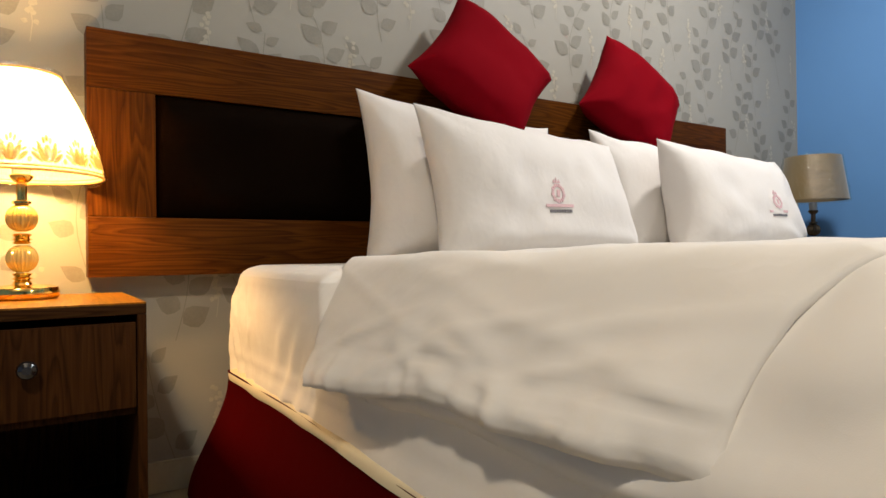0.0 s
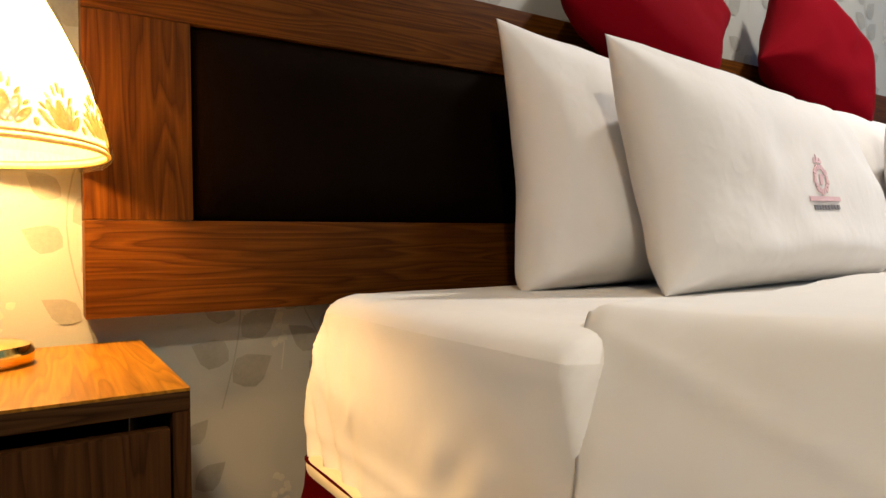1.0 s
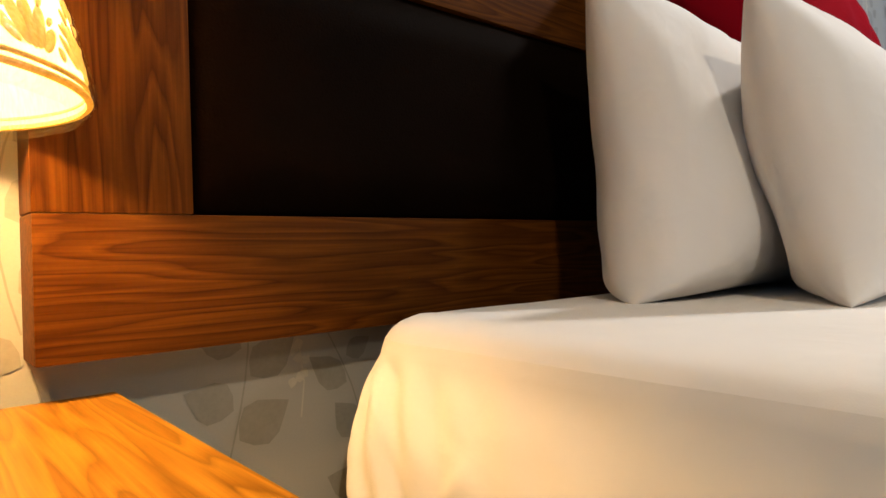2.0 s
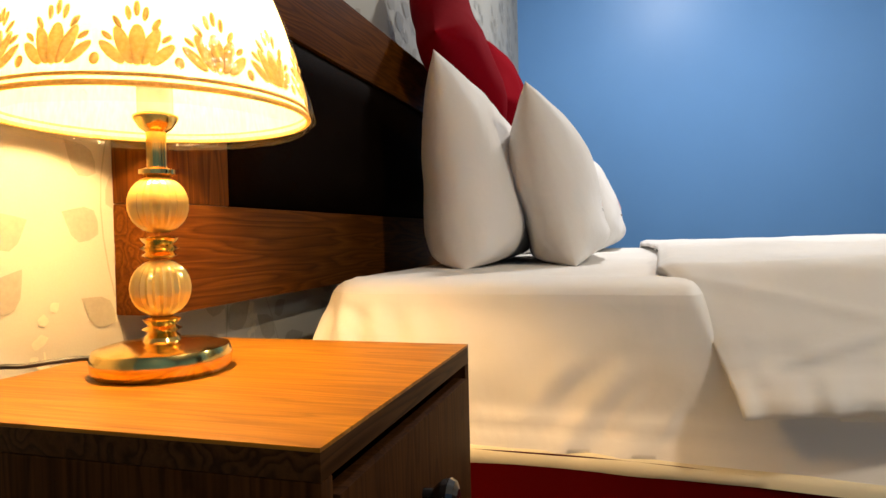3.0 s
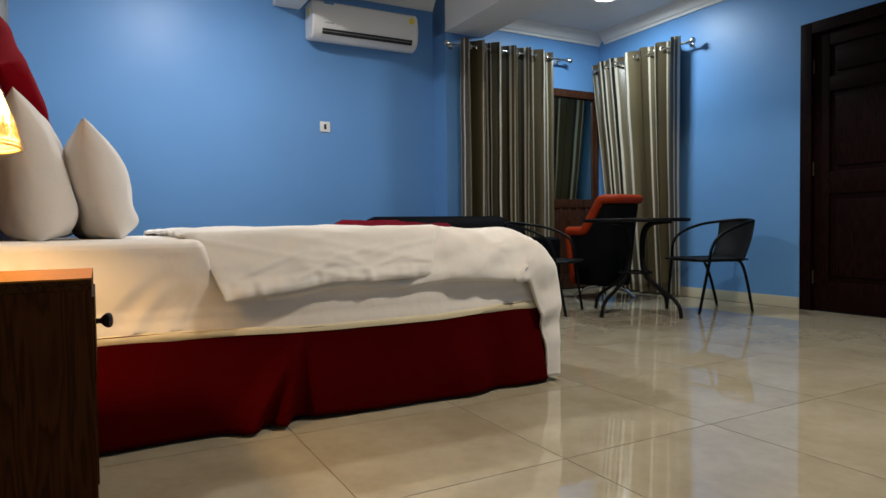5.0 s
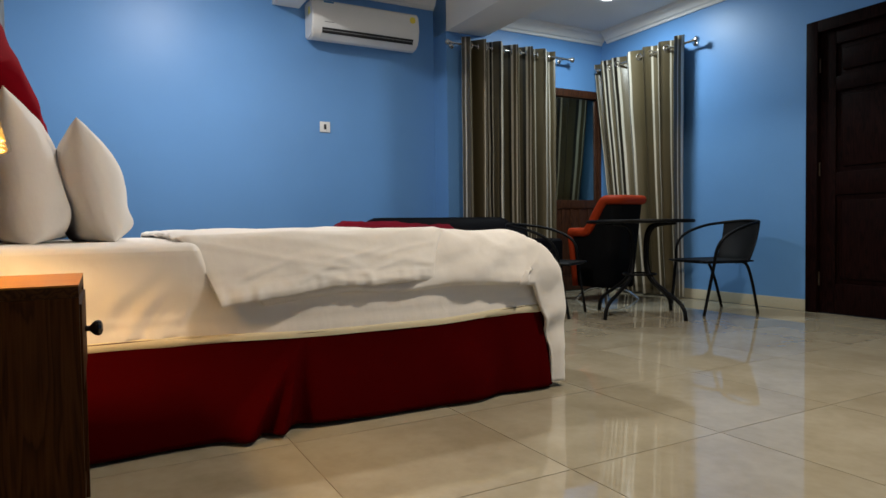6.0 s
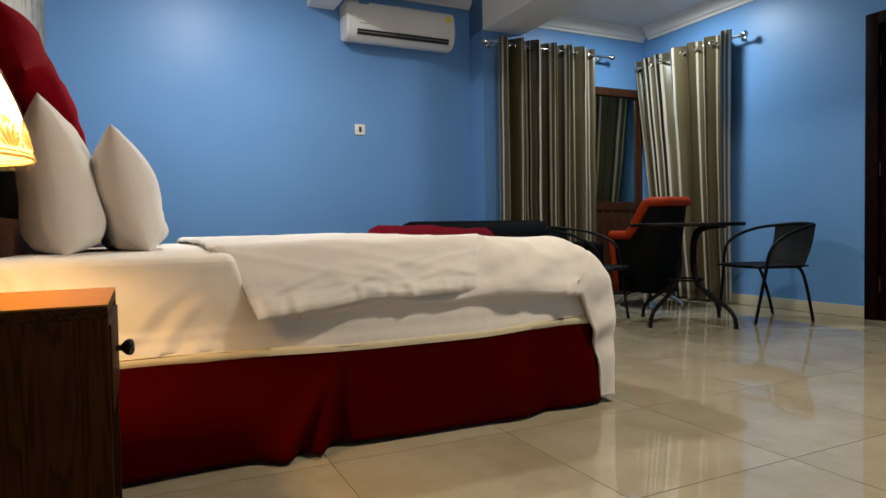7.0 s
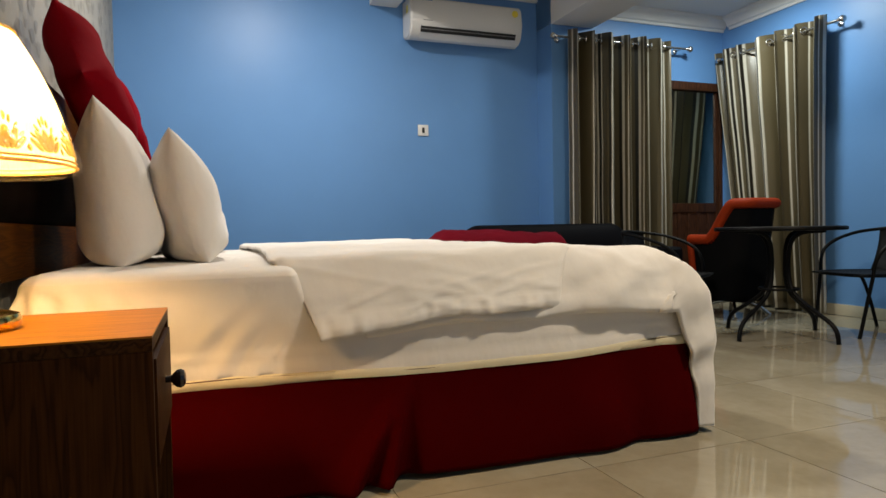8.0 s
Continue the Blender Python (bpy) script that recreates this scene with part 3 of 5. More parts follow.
def mattress():
    path = outline(BX0, BX1, BYF - 0.02, BYH, 0.072, 1100)

    def push(x, y, z):
        d = 0.003 * wob(x, y, z, 5) + 0.0015 * wob(x, y, z, 16)
        k = math.exp(-((x - BX0) / 0.12) ** 2 - ((y - BYH) / 0.20) ** 2) * (1 - 0.5 * sm((z - 0.56) / 0.06))
        d += 0.010 * k * math.sin(85 * (y - 0.22 * z) + 55 * x) * sm((0.60 - z) / 0.05)
        d -= 0.026 * sm((z - 0.37) / 0.24) * sm((y - 1.58) / 0.12) * sm((y - BYH + 0.14 + (x - BX0) * 0.6) / 0.12)
        k2 = math.exp(-((y - 1.22) / 0.10) ** 2) * sm((0.56 - z) / 0.1)
        d += 0.004 * k2 * math.sin(60 * (y + 0.9 * z))
        d += 0.008 * sm((z - 0.40) / 0.1) * sm((0.62 - z) / 0.1)
        d -= 0.005 * sm((0.402 - z) / 0.018)
        if x < BX0 + 0.10 and y > 1.05:
            # creases that fan out from the pulled corner of the sheet
            ry, rz = 1.715 - y, 0.605 - z
            r, a = math.hypot(ry, rz), math.degrees(math.atan2(rz, ry))
            for at, wide, high in ((22, 3.0, 0.006), (36, 3.5, 0.008), (50, 3.0, 0.010), (63, 3.5, 0.009), (78, 4.0, 0.010), (97, 4.5, 0.008)):
                d += (1.3 * high - 0.009) * sm(r / 0.07) * sm((0.46 - r) / 0.34) * math.exp(-((a - at - 16 * r) / wide) ** 2)
            for cy, cz in ((1.16, 0.425), (1.10, 0.408), (1.52, 0.46)):
                q = (y - cy) + 0.7 * (z - cz)
                d += 0.004 * math.exp(-(q / 0.010) ** 2 - ((z - cz) / 0.030) ** 2)
        d -= 0.105 * sm((z - 0.40) / 0.20) * sm((BYF + 0.10 - y) / 0.10)
        d += 0.020 * math.exp(-((x - BX0) / 0.1) ** 2 - ((y - 0.95) / 0.5) ** 2) * sm((z - 0.36) / 0.12) * 0.3
        under = 1.105 - 0.095 * max(0.0, min(1.0, (0.668 - z) / 0.223)) ** 0.67 - y     # pressed in below the duvet
        d -= 0.085 * sm((z - 0.46) / 0.12) * sm(under / 0.05) * sm((1.2 - x) / 0.3)
        return d
    lv = [(0.351, 0.060), (0.3525, 0.014), (0.357, 0.0)] + [(0.36 + 0.235 * k / 36, 0) for k in range(1, 37)]
    lv += [(0.606, 0.003), (0.616, 0.011), (0.624, 0.024), (0.629, 0.045), (0.631, 0.058), (0.632, 0.066)]
    side, bm = wrap(path, lv[:40], push, False), wrap(path, lv[39:], push)
    for v in bm.verts:
        if v.co.z > 0.60 and not any(len(f.verts) > 4 for f in v.link_faces):
            v.co.z += 0.004 * wob(v.co.x, v.co.y, 0, 3.5) * sm((min(v.co.x - BX0, BX1 - v.co.x, v.co.y - BYF, BYH - v.co.y) - 0.02) / 0.05)
    for v in side.verts:
        if v.co.z < 0.42:
            k = sm((0.42 - v.co.z) / 0.06) * sm((1.2 - v.co.x) / 0.3)
            v.co.z += (sag(v.co.y) - 0.364) * k
            v.co.x -= 0.013 * k * sm((0.80 - v.co.x) / 0.12) * (1 - sm((v.co.y - 1.38) / 0.25))
    for v in list(bm.verts) + list(side.verts):
        head = sm((v.co.y - 1.40) / 0.33)                      # the sheet hangs out behind the headboard
        v.co.y += head * (0.035 - 0.045 * sm((v.co.z - 0.40) / 0.22))
    t = thing("mattress", (0, 0, 0), "thick mattress in a white fitted cotton sheet on the divan base", "mattress")
    part("sheet_top", bm, SHEET, t, "flat top of the fitted sheet", 70)
    part("sheet_side", side, SHEET, t, "stretched side of the fitted sheet, creased at the corners", 70)


mattress()


def duvet():
    """White duvet: spread from below the pillows over the foot, its head end folded back."""
    cx, cy, cz = 1.6, 0.35, 0.64
    t = thing("duvet", (cx, cy, cz), "white cotton duvet folded back at the head, spread over the mattress", "duvet")
    EX0, EX1 = 0.715, 2.56

    def edge_fall(d, r, out):
        """Way out and way down of a cloth d past a round edge."""
        a = min(1.0, d / (r * 1.5708)) * math.pi / 2
        return (r + out) * math.sin(a), r * (1 - math.cos(a)) + max(0.0, d - r * 1.5708)

    def cover(s, q, top, r, y_head, y_end, tent=0.0, wide=0.0, high=0.0, drop=1.0):
        """s: metres across from the near top edge; q: metres from the head edge towards the foot."""
        y, x, z = y_head - q, EX0 + s, top
        over = max(0.0, y_end - y)
        d, d2 = max(0.0, -s), max(0.0, s - (EX1 - EX0))
        if d:
            o, f = edge_fall(d, r, 0.0)
            x, z = EX0 - o, top - f
            p = d / drop                      # stands off the mattress as a slanting sheet
            x += (EX0 - 0.025 - wide * p + 0.012 * sm((p - 0.93) / 0.07) - x) * tent
            z += (top - high * p ** 1.5 - z) * tent
        elif d2:
            o, f = edge_fall(d2, r, 0.0)
            x, z = EX1 + o, top - f
        if over:
            o, f = edge_fall(over, 0.28, 0.012)
            y = y_end - o
            k = sm((over - 0.06) / 0.20)
            dd = d + d2
            z = min(z, top - f) if dd else top - f
            if dd:
                flat = min(dd, 0.145)
                x += ((EX0 - flat if d else EX1 + flat) - x) * k
                y += (0.95 - 0.62 * sm((over - 0.28) / 0.42)) * (dd - flat) * k
        return x, y, z, d

    def main(u, v):
        drop = 0.318 + 0.008 * math.sin(9 * v) + 0.022 * sm((v - 0.45) / 0.2)
        s = -drop + u * (EX1 - EX0 + 2 * drop)
        x, y, z, d = cover(s, v * 1.935, 0.650, 0.165, 1.06, -0.085, 1.0 - 0.40 * sm((v * 1.935 - 0.85) / 0.25), 0.110 + 0.02 * sm((v * 1.935 - 0.85) / 0.25), 0.208, drop)
        y -= 0.20 * min(1.0, d / drop) * sm((0.30 - v) / 0.30)
        z += 0.012 * sm((0.12 - y) / 0.2) * sm((1.1 - x) / 0.4) * sm((y + 0.28) / 0.1)
        z -= 0.020 * sm((y - 0.50) / 0.5) * math.exp(-(max(0.0, s) / 0.40) ** 2)
        side, end = sm(d / 0.24), sm((-0.25 - y) / 0.08) * sm((0.62 - z) / 0.1)
        w = 0.012 * wob(x, y, z, 3.0) + 0.004 * wob(x, y * 1.4, z, 7) + 0.0008 * wob(x, y, z, 20)
        free = sm((0.26 - y) / 0.12)
        fold = free * side * (0.007 * math.sin(17 * y + 30 * z + 6 * wob(x, y, z, 3)) + 0.010 * wob(x, y * 2.2 + z, z, 6))
        puff = 0.012 * free * side * math.sin(min(1.0, d / 0.32) * math.pi)
        crease = -0.006 * abs(wob(x * 1.2 + 4, y * 2.0 - x, z * 2, 6)) * (0.35 + 0.65 * free)
        w += crease * (1 - 0.6 * end) + 0.005 * (1 - end) * math.exp(-(7 * wob(x * 0.8 - y * 0.9, y * 0.7 + x, z * 2, 4)) ** 2)
        fold2 = end * (0.020 * math.sin(8.5 * x + 0.8) + 0.003 * math.sin(25 * x + 6 * z))
        dent = 0.005 * free * math.sin(14 * (y + 0.5 * x)) * math.exp(-((x - 0.72) / 0.14) ** 2)
        return (x - w * side - fold - puff - cx, y - w * end - fold2 - cy, z + (w + dent) * (1 - side) * (1 - end) + 0.006 * side * math.sin(13 * y) - cz)
    c = part("cover", sheet(150, 170, main), DUVET_WHITE, t, "", 75)
    thicken(c, 0.014, -1)

    def flap(u, v):
        slant = 1 - v
        drop = 0.290
        s = -drop + u * (EX1 - EX0 + 2 * drop)
        near = sm((0.18 - u) / 0.18)
        length = 0.990 - 0.125 * near ** 0.7 + 0.02 * math.sin(7 * u)
        x, y, z, d = cover(s, v * length, 0.668, 0.192, 1.095, -9, 1.0, 0.150 - 0.035 * v, 0.223 - 0.025 * sm(v / 0.5), drop)
        side = sm(d / 0.26)
        w = 0.010 * wob(x + 3, y, z, 3.0) + 0.003 * wob(x, y + 5, z, 7) + 0.0006 * wob(x, y, z, 20)
        w -= 0.004 * abs(wob(x + 7, y * 1.3 + 2 * x, z * 2.5, 5))
        w += 0.0010 * sm((d - drop + 0.075) / 0.05) * math.sin(75 * y + 10 * wob(y, x, 0, 6))
        w += 0.005 * math.exp(-(7 * wob(x * 0.7 + y * 0.5, y * 0.7 - x * 1.2, z * 2, 4)) ** 2) * sm((wob(x, y, z, 2.3) + 0.3) / 0.6)
        w += 0.004 * sm(d / 0.1) * math.exp(-(5 * wob(x, y * 0.55 - z * 2.6, 0.3, 5)) ** 2)
        y -= 0.095 * (d / drop) * slant ** 1.5
        y += 0.022 * (1 - side) * math.sin(2.4 * x + 0.6) * slant ** 3
        z -= 0.016 * slant ** 2 * math.exp(-(max(0.0, s) / 0.40) ** 2)
        hem = d - drop + 0.058
        w -= 0.0035 * math.exp(-(hem / 0.006) ** 2)
        w += 0.0045 * sm(hem / 0.02) * wob(y * 2.4, 0.7, d * 0.8, 14)
        for at, off, wide in ((0.03, 0.045, 0.010), (0.14, 0.075, 0.014), (0.30, 0.030, 0.012), (0.47, 0.085, 0.014), (0.62, 0.040, 0.012), (0.72, 0.110, 0.018)):
            q = (drop - d) - off - 0.22 * (v - at)             # long creases that climb slowly from the hem
            w += 0.0055 * math.exp(-(q / (0.75 * wide)) ** 2) * sm((v - at + 0.02) / 0.06) * sm((at + 0.36 - v) / 0.22)
        lip = (math.exp(-(v / 0.015) ** 2) + math.exp(-((1 - v) / 0.015) ** 2)) * (1 - 0.7 * side)
        flare = 0.004 * sm((d - drop + 0.07) / 0.07)
        fold = side * (0.003 * math.sin(17 * y + 40 * z) + 0.010 * sm((v - 0.72) / 0.2) * math.sin(26 * (y + 0.9 * z)) + 0.0016 * sm((d - 0.12) / 0.15) * math.sin(48 * y + 20 * z))
        return (x - w * side - fold - flare + 0.010 * lip * side - cx, y - cy, z + w * (1 - side) - 0.010 * lip * (1 - side) + 0.003 * side * sm(d / 0.1) * math.sin(21 * y + 1) - cz)
    f = part("folded_flap", sheet(300, 130, flap), DUVET_WHITE, t, "head end of the duvet folded back on itself", 75)
    thicken(f, 0.014, -1)


duvet()


# ---- pillows and cushions ----
def pillow_point(a, b, thick, u, v, front, seed, tip=0.10, stand=True):
    """A filled case, width along x and height along z, with drawn-out corners; one that stands has its filling low."""
    x = a * u * (1 - tip * (1 - v * v) * u * u)
    low = sm((-v - 0.1) / 0.6) if stand else 0.0
    z = b * v * (1 - tip * (1 - 0.85 * low) * (1 - u * u) * v * v)
    if stand:
        up = (1 - abs(v) ** 3.0) ** 0.62 if v >= 0 else (1 - abs(v) ** 7.0) ** 0.52
        full = max(0.0, 1 - u ** 4) ** 0.55 * up * (1 - 0.20 * v - 0.10 * low)
    else:
        full = max(0.0, 1 - u ** 4) ** 0.62 * max(0.0, 1 - v ** 4) ** 0.62
    rim = 1 - min(1.0, max(abs(u), abs(v))) ** 6
    cr = 0.006 * wob(x + seed, 0, z, 11) + 0.016 * wob(x, seed, z, 4.5)
    cr -= 0.010 * abs(wob(x * 1.4 + seed, seed, z * 0.8 - x * 0.5, 6)) - 0.004
    if stand:
        cr += 0.007 * math.sin(34 * z + 12 * x + 5 * wob(x, seed, z, 3)) * sm((-v - 0.45) / 0.5)
        z += 0.012 * wob(x * 2, seed, 0, 3) * sm((v - 0.3) / 0.6) - 0.02 * (u + 0.2) * sm((v - 0.2) / 0.8)
    # creases run in from each corner
    cu, cv = 1 - abs(u), 1 - abs(v)
    near = math.exp(-(cu * cu + cv * cv) / 0.20)
    cr += 0.009 * near * math.sin(7 * math.atan2(cv + 0.02, cu + 0.02) + seed) * rim
    y = (thick / 2) * full + cr * full ** 0.5
    return (x, -y if front else y, z)


def pillow(name, w, h, thick, place, lean, rz, mat, label, category, group, seed, spin=0, emblem=None, tip=0.10, stand=True):
    m = pose(*place, 0, 0, rz) @ pose(0, 0, 0, lean, 0, 0) @ pose(0, 0, 0, 0, spin, 0)
    bm = bmesh.new()
    n, k = 64, 52
    for front in (True, False):
        merge(bm, sheet(n, k, lambda p, q: pillow_point(w / 2, h / 2, thick, math.sin((p - 0.5) * math.pi), math.sin((q - 0.5) * math.pi), front, seed, tip, stand)))
    bmesh.ops.remove_doubles(bm, verts=bm.verts, dist=0.0006)
    if emblem is None:
        ob = solid(name, bm, mat, label, category, group, smooth=80)
        ob.matrix_world = m
        return ob
    t = thing(name, place, label, category, group)
    t.matrix_world = m
    part("pillowcase", bm, mat, t, "", 80)

    def on(x, z):
        p = Vector(pillow_point(w / 2, h / 2, thick, x / (w / 2), z / (h / 2), True, seed, tip, stand))
        return (x, p.y - 0.0022, z)

    def patch(points):
        b2 = bmesh.new()
        bm2 = b2.faces.new([b2.verts.new(on(*p)) for p in points])
        ex = bmesh.ops.extrude_face_region(b2, geom=[bm2])
        for v in ex["geom"]:
            if isinstance(v, bmesh.types.BMVert):
                v.co.y += 0.0016
        return b2
    ex, ez = emblem
    ring = bmesh.new()
    for i in range(18):
        a0, a1 = 2 * math.pi * i / 18, 2 * math.pi * (i + 0.8) / 18
        r0, r1 = 0.017, 0.025 + 0.002 * (i % 2)
        merge(ring, patch([(ex + r * math.cos(a), ez + r * 1.05 * math.sin(a)) for r, a in ((r0, a0), (r1, a0), (r1, a1), (r0, a1))]))
    merge(ring, patch([(ex - 0.006, ez - 0.010), (ex + 0.005, ez - 0.010), (ex + 0.008, ez + 0.008), (ex - 0.003, ez + 0.010)]))
    for dx in (-0.010, 0, 0.010):
        merge(ring, patch([(ex + dx - 0.005, ez + 0.030), (ex + dx + 0.005, ez + 0.030), (ex + dx, ez + 0.046 - abs(dx) * 0.6)]))
    part("emblem", ring, PINK, t, "pink embroidered wreath emblem", 0)
    part("emblem_bar", patch([(ex - 0.052, ez - 0.040), (ex + 0.052, ez - 0.040), (ex + 0.052, ez - 0.032), (ex - 0.052, ez - 0.032)]), PINK, t, "pink embroidered line", 0)
    bar = bmesh.new()
    for i in range(9):
        x0 = ex - 0.040 + i * 0.0095
        merge(bar, patch([(x0, ez - 0.055), (x0 + 0.0075, ez - 0.055), (x0 + 0.0075, ez - 0.047), (x0, ez - 0.047)]))
    part("emblem_bar", bar, GREY_THREAD, t, "charcoal embroidered line", 0)
    return t


pillow("pillow", 0.75, 0.488, 0.232, (1.302, 1.556, 0.872), -7, 2, PILLOW_WHITE, "plump white cotton pillow upright against the headboard", "pillow", "white pillows", 3)
pillow("pillow", 0.815, 0.425, 0.220, (1.411, 1.360, 0.838), -14, 5, PILLOW_WHITE, "white cotton pillow with a pink embroidered emblem, standing on the sheet", "pillow", "white pillows", 11, emblem=(-0.040, -0.045))
pillow("pillow", 0.76, 0.46, 0.22, (2.250, 1.545, 0.862), -8, -2, PILLOW_WHITE, "plump white cotton pillow upright against the headboard", "pillow", "white pillows", 23)
pillow("pillow", 0.71, 0.415, 0.23, (2.345, 1.325, 0.834), -14, -1, PILLOW_WHITE, "white cotton pillow with a pink embroidered emblem, standing on the sheet", "pillow", "white pillows", 37, emblem=(0.075, -0.035))
pillow("cushion", 0.455, 0.455, 0.19, (1.448, 1.652, 1.266), -20, 2, RED_CUSHION, "square crimson cushion on its corner against the headboard", "cushion", "red cushions", 51, spin=40, tip=0.11, stand=False)
pillow("cushion", 0.450, 0.450, 0.19, (2.190, 1.655, 1.250), -18, 0, RED_CUSHION, "square crimson cushion on its corner, turned aside", "cushion", "red cushions", 67, spin=38, tip=0.11, stand=False)


# ---- nightstands ----
def nightstand(place, label):
    """Origin at the floor, in the middle of the back edge; the front looks to -y."""
    t = thing("nightstand", place, label, "nightstand", "nightstands")
    W, D, H = 0.414, 0.442, 0.566
    x = W / 2
    # One laminate throughout; lit top and shaded faces differ by colour.
    part("top", boxes(((-x, -D, H - 0.0032), (x, 0, H))), WOOD_TOP_LIT, t, "oak-laminate top, coloured as lit")
    part("top_core", boxes(((-x, -D, H - 0.024), (x, 0, H - 0.0034)), bevel=0.001), WOOD_EDGE_SHADED, t, "edge of the top, coloured as shaded")
    part("side_panel", boxes(((-x, -D, 0.0), (-x + 0.018, 0, H - 0.0245)), bevel=0.0015), WOOD_SHADED, t)
    part("side_panel", boxes(((x - 0.018, -D, 0.0), (x, 0, H - 0.0245)), bevel=0.0015), WOOD_SHADED, t)
    part("back_panel", boxes(((-x + 0.019, -0.010, 0.02), (x - 0.019, -0.002, H - 0.026))), WOOD_SHADED, t)
    part("shelf", boxes(((-x + 0.019, -D + 0.02, 0.335), (x - 0.019, -0.011, 0.351))), WOOD_SHADED, t)
    part("bottom", boxes(((-x + 0.019, -D + 0.006, 0.050), (x - 0.019, -0.011, 0.068))), WOOD_SHADED, t)
    part("plinth", boxes(((-x + 0.019, -D + 0.02, 0.0), (x - 0.019, -D + 0.036, 0.049))), WOOD_SHADED, t)
    dr = part("drawer", boxes(((-x + 0.021, -D - 0.004, 0.353), (x - 0.021, -D + 0.014, H - 0.040)), bevel=0.002), WOOD_SHADED, t, "drawer front coloured as shaded, with a gap under the top")
    kn = lathe([(0.006, 0), (0.0065, 0.010), (0.011, 0.014), (0.0165, 0.020), (0.018, 0.027), (0.015, 0.033), (0.008, 0.036)], 12)
    bmesh.ops.transform(kn, matrix=pose(0.0, -D - 0.004, 0.452, 90, 0, 0), verts=kn.verts)
    part("knob", kn, KNOB_BLACK, dr, "faceted black knob", 20)
    return t


nightstand((0.140, 1.803, 0), "oak-laminate nightstand with one drawer over an open shelf")
nightstand((3.50, 1.803, 0), "oak-laminate nightstand on the far side of the bed")


# ---- table lamps ----
def lamp_stem(t, ball_mat, metal):
    base = part("base", lathe([(0.068, 0.0), (0.072, 0.004), (0.0735, 0.018), (0.070, 0.027), (0.056, 0.031), (0.020, 0.034), (0.017, 0.040)], 48), metal, t, "round polished metal foot")
    for z in (0.048, 0.137):
        part("collar", lathe([(0.014, z - 0.012), (0.019, z - 0.009), (0.014, z - 0.005), (0.021, z - 0.001), (0.014, z + 0.003), (0.018, z + 0.007), (0.020, z + 0.010), (0.014, z + 0.012)], 28), metal, t)
    for z in (0.092, 0.184):
        rows = []
        for k in range(13):
            a = math.pi * (0.12 + 0.76 * k / 12)
            rows.append((0.0305 * math.sin(a), z - 0.0330 * math.cos(a), sm(min(k, 12 - k) / 3)))
        part("glass_ball", lathe(rows, 96, 24, 0.045), ball_mat, t, "ribbed ball of the stem")
    part("collar", lathe([(0.013, 0.215), (0.019, 0.217), (0.019, 0.222), (0.010, 0.225)], 28), metal, t)
    part("tube", lathe([(0.0105, 0.224), (0.0105, 0.268)], 20), metal, t)
    part("socket_cup", lathe([(0.010, 0.263), (0.017, 0.268), (0.0235, 0.278), (0.0235, 0.281), (0.020, 0.283)], 28), metal, t)
    part("socket", lathe([(0.0185, 0.283), (0.0185, 0.318), (0.012, 0.322)], 24), WHITE_PLASTIC, t)
    return base


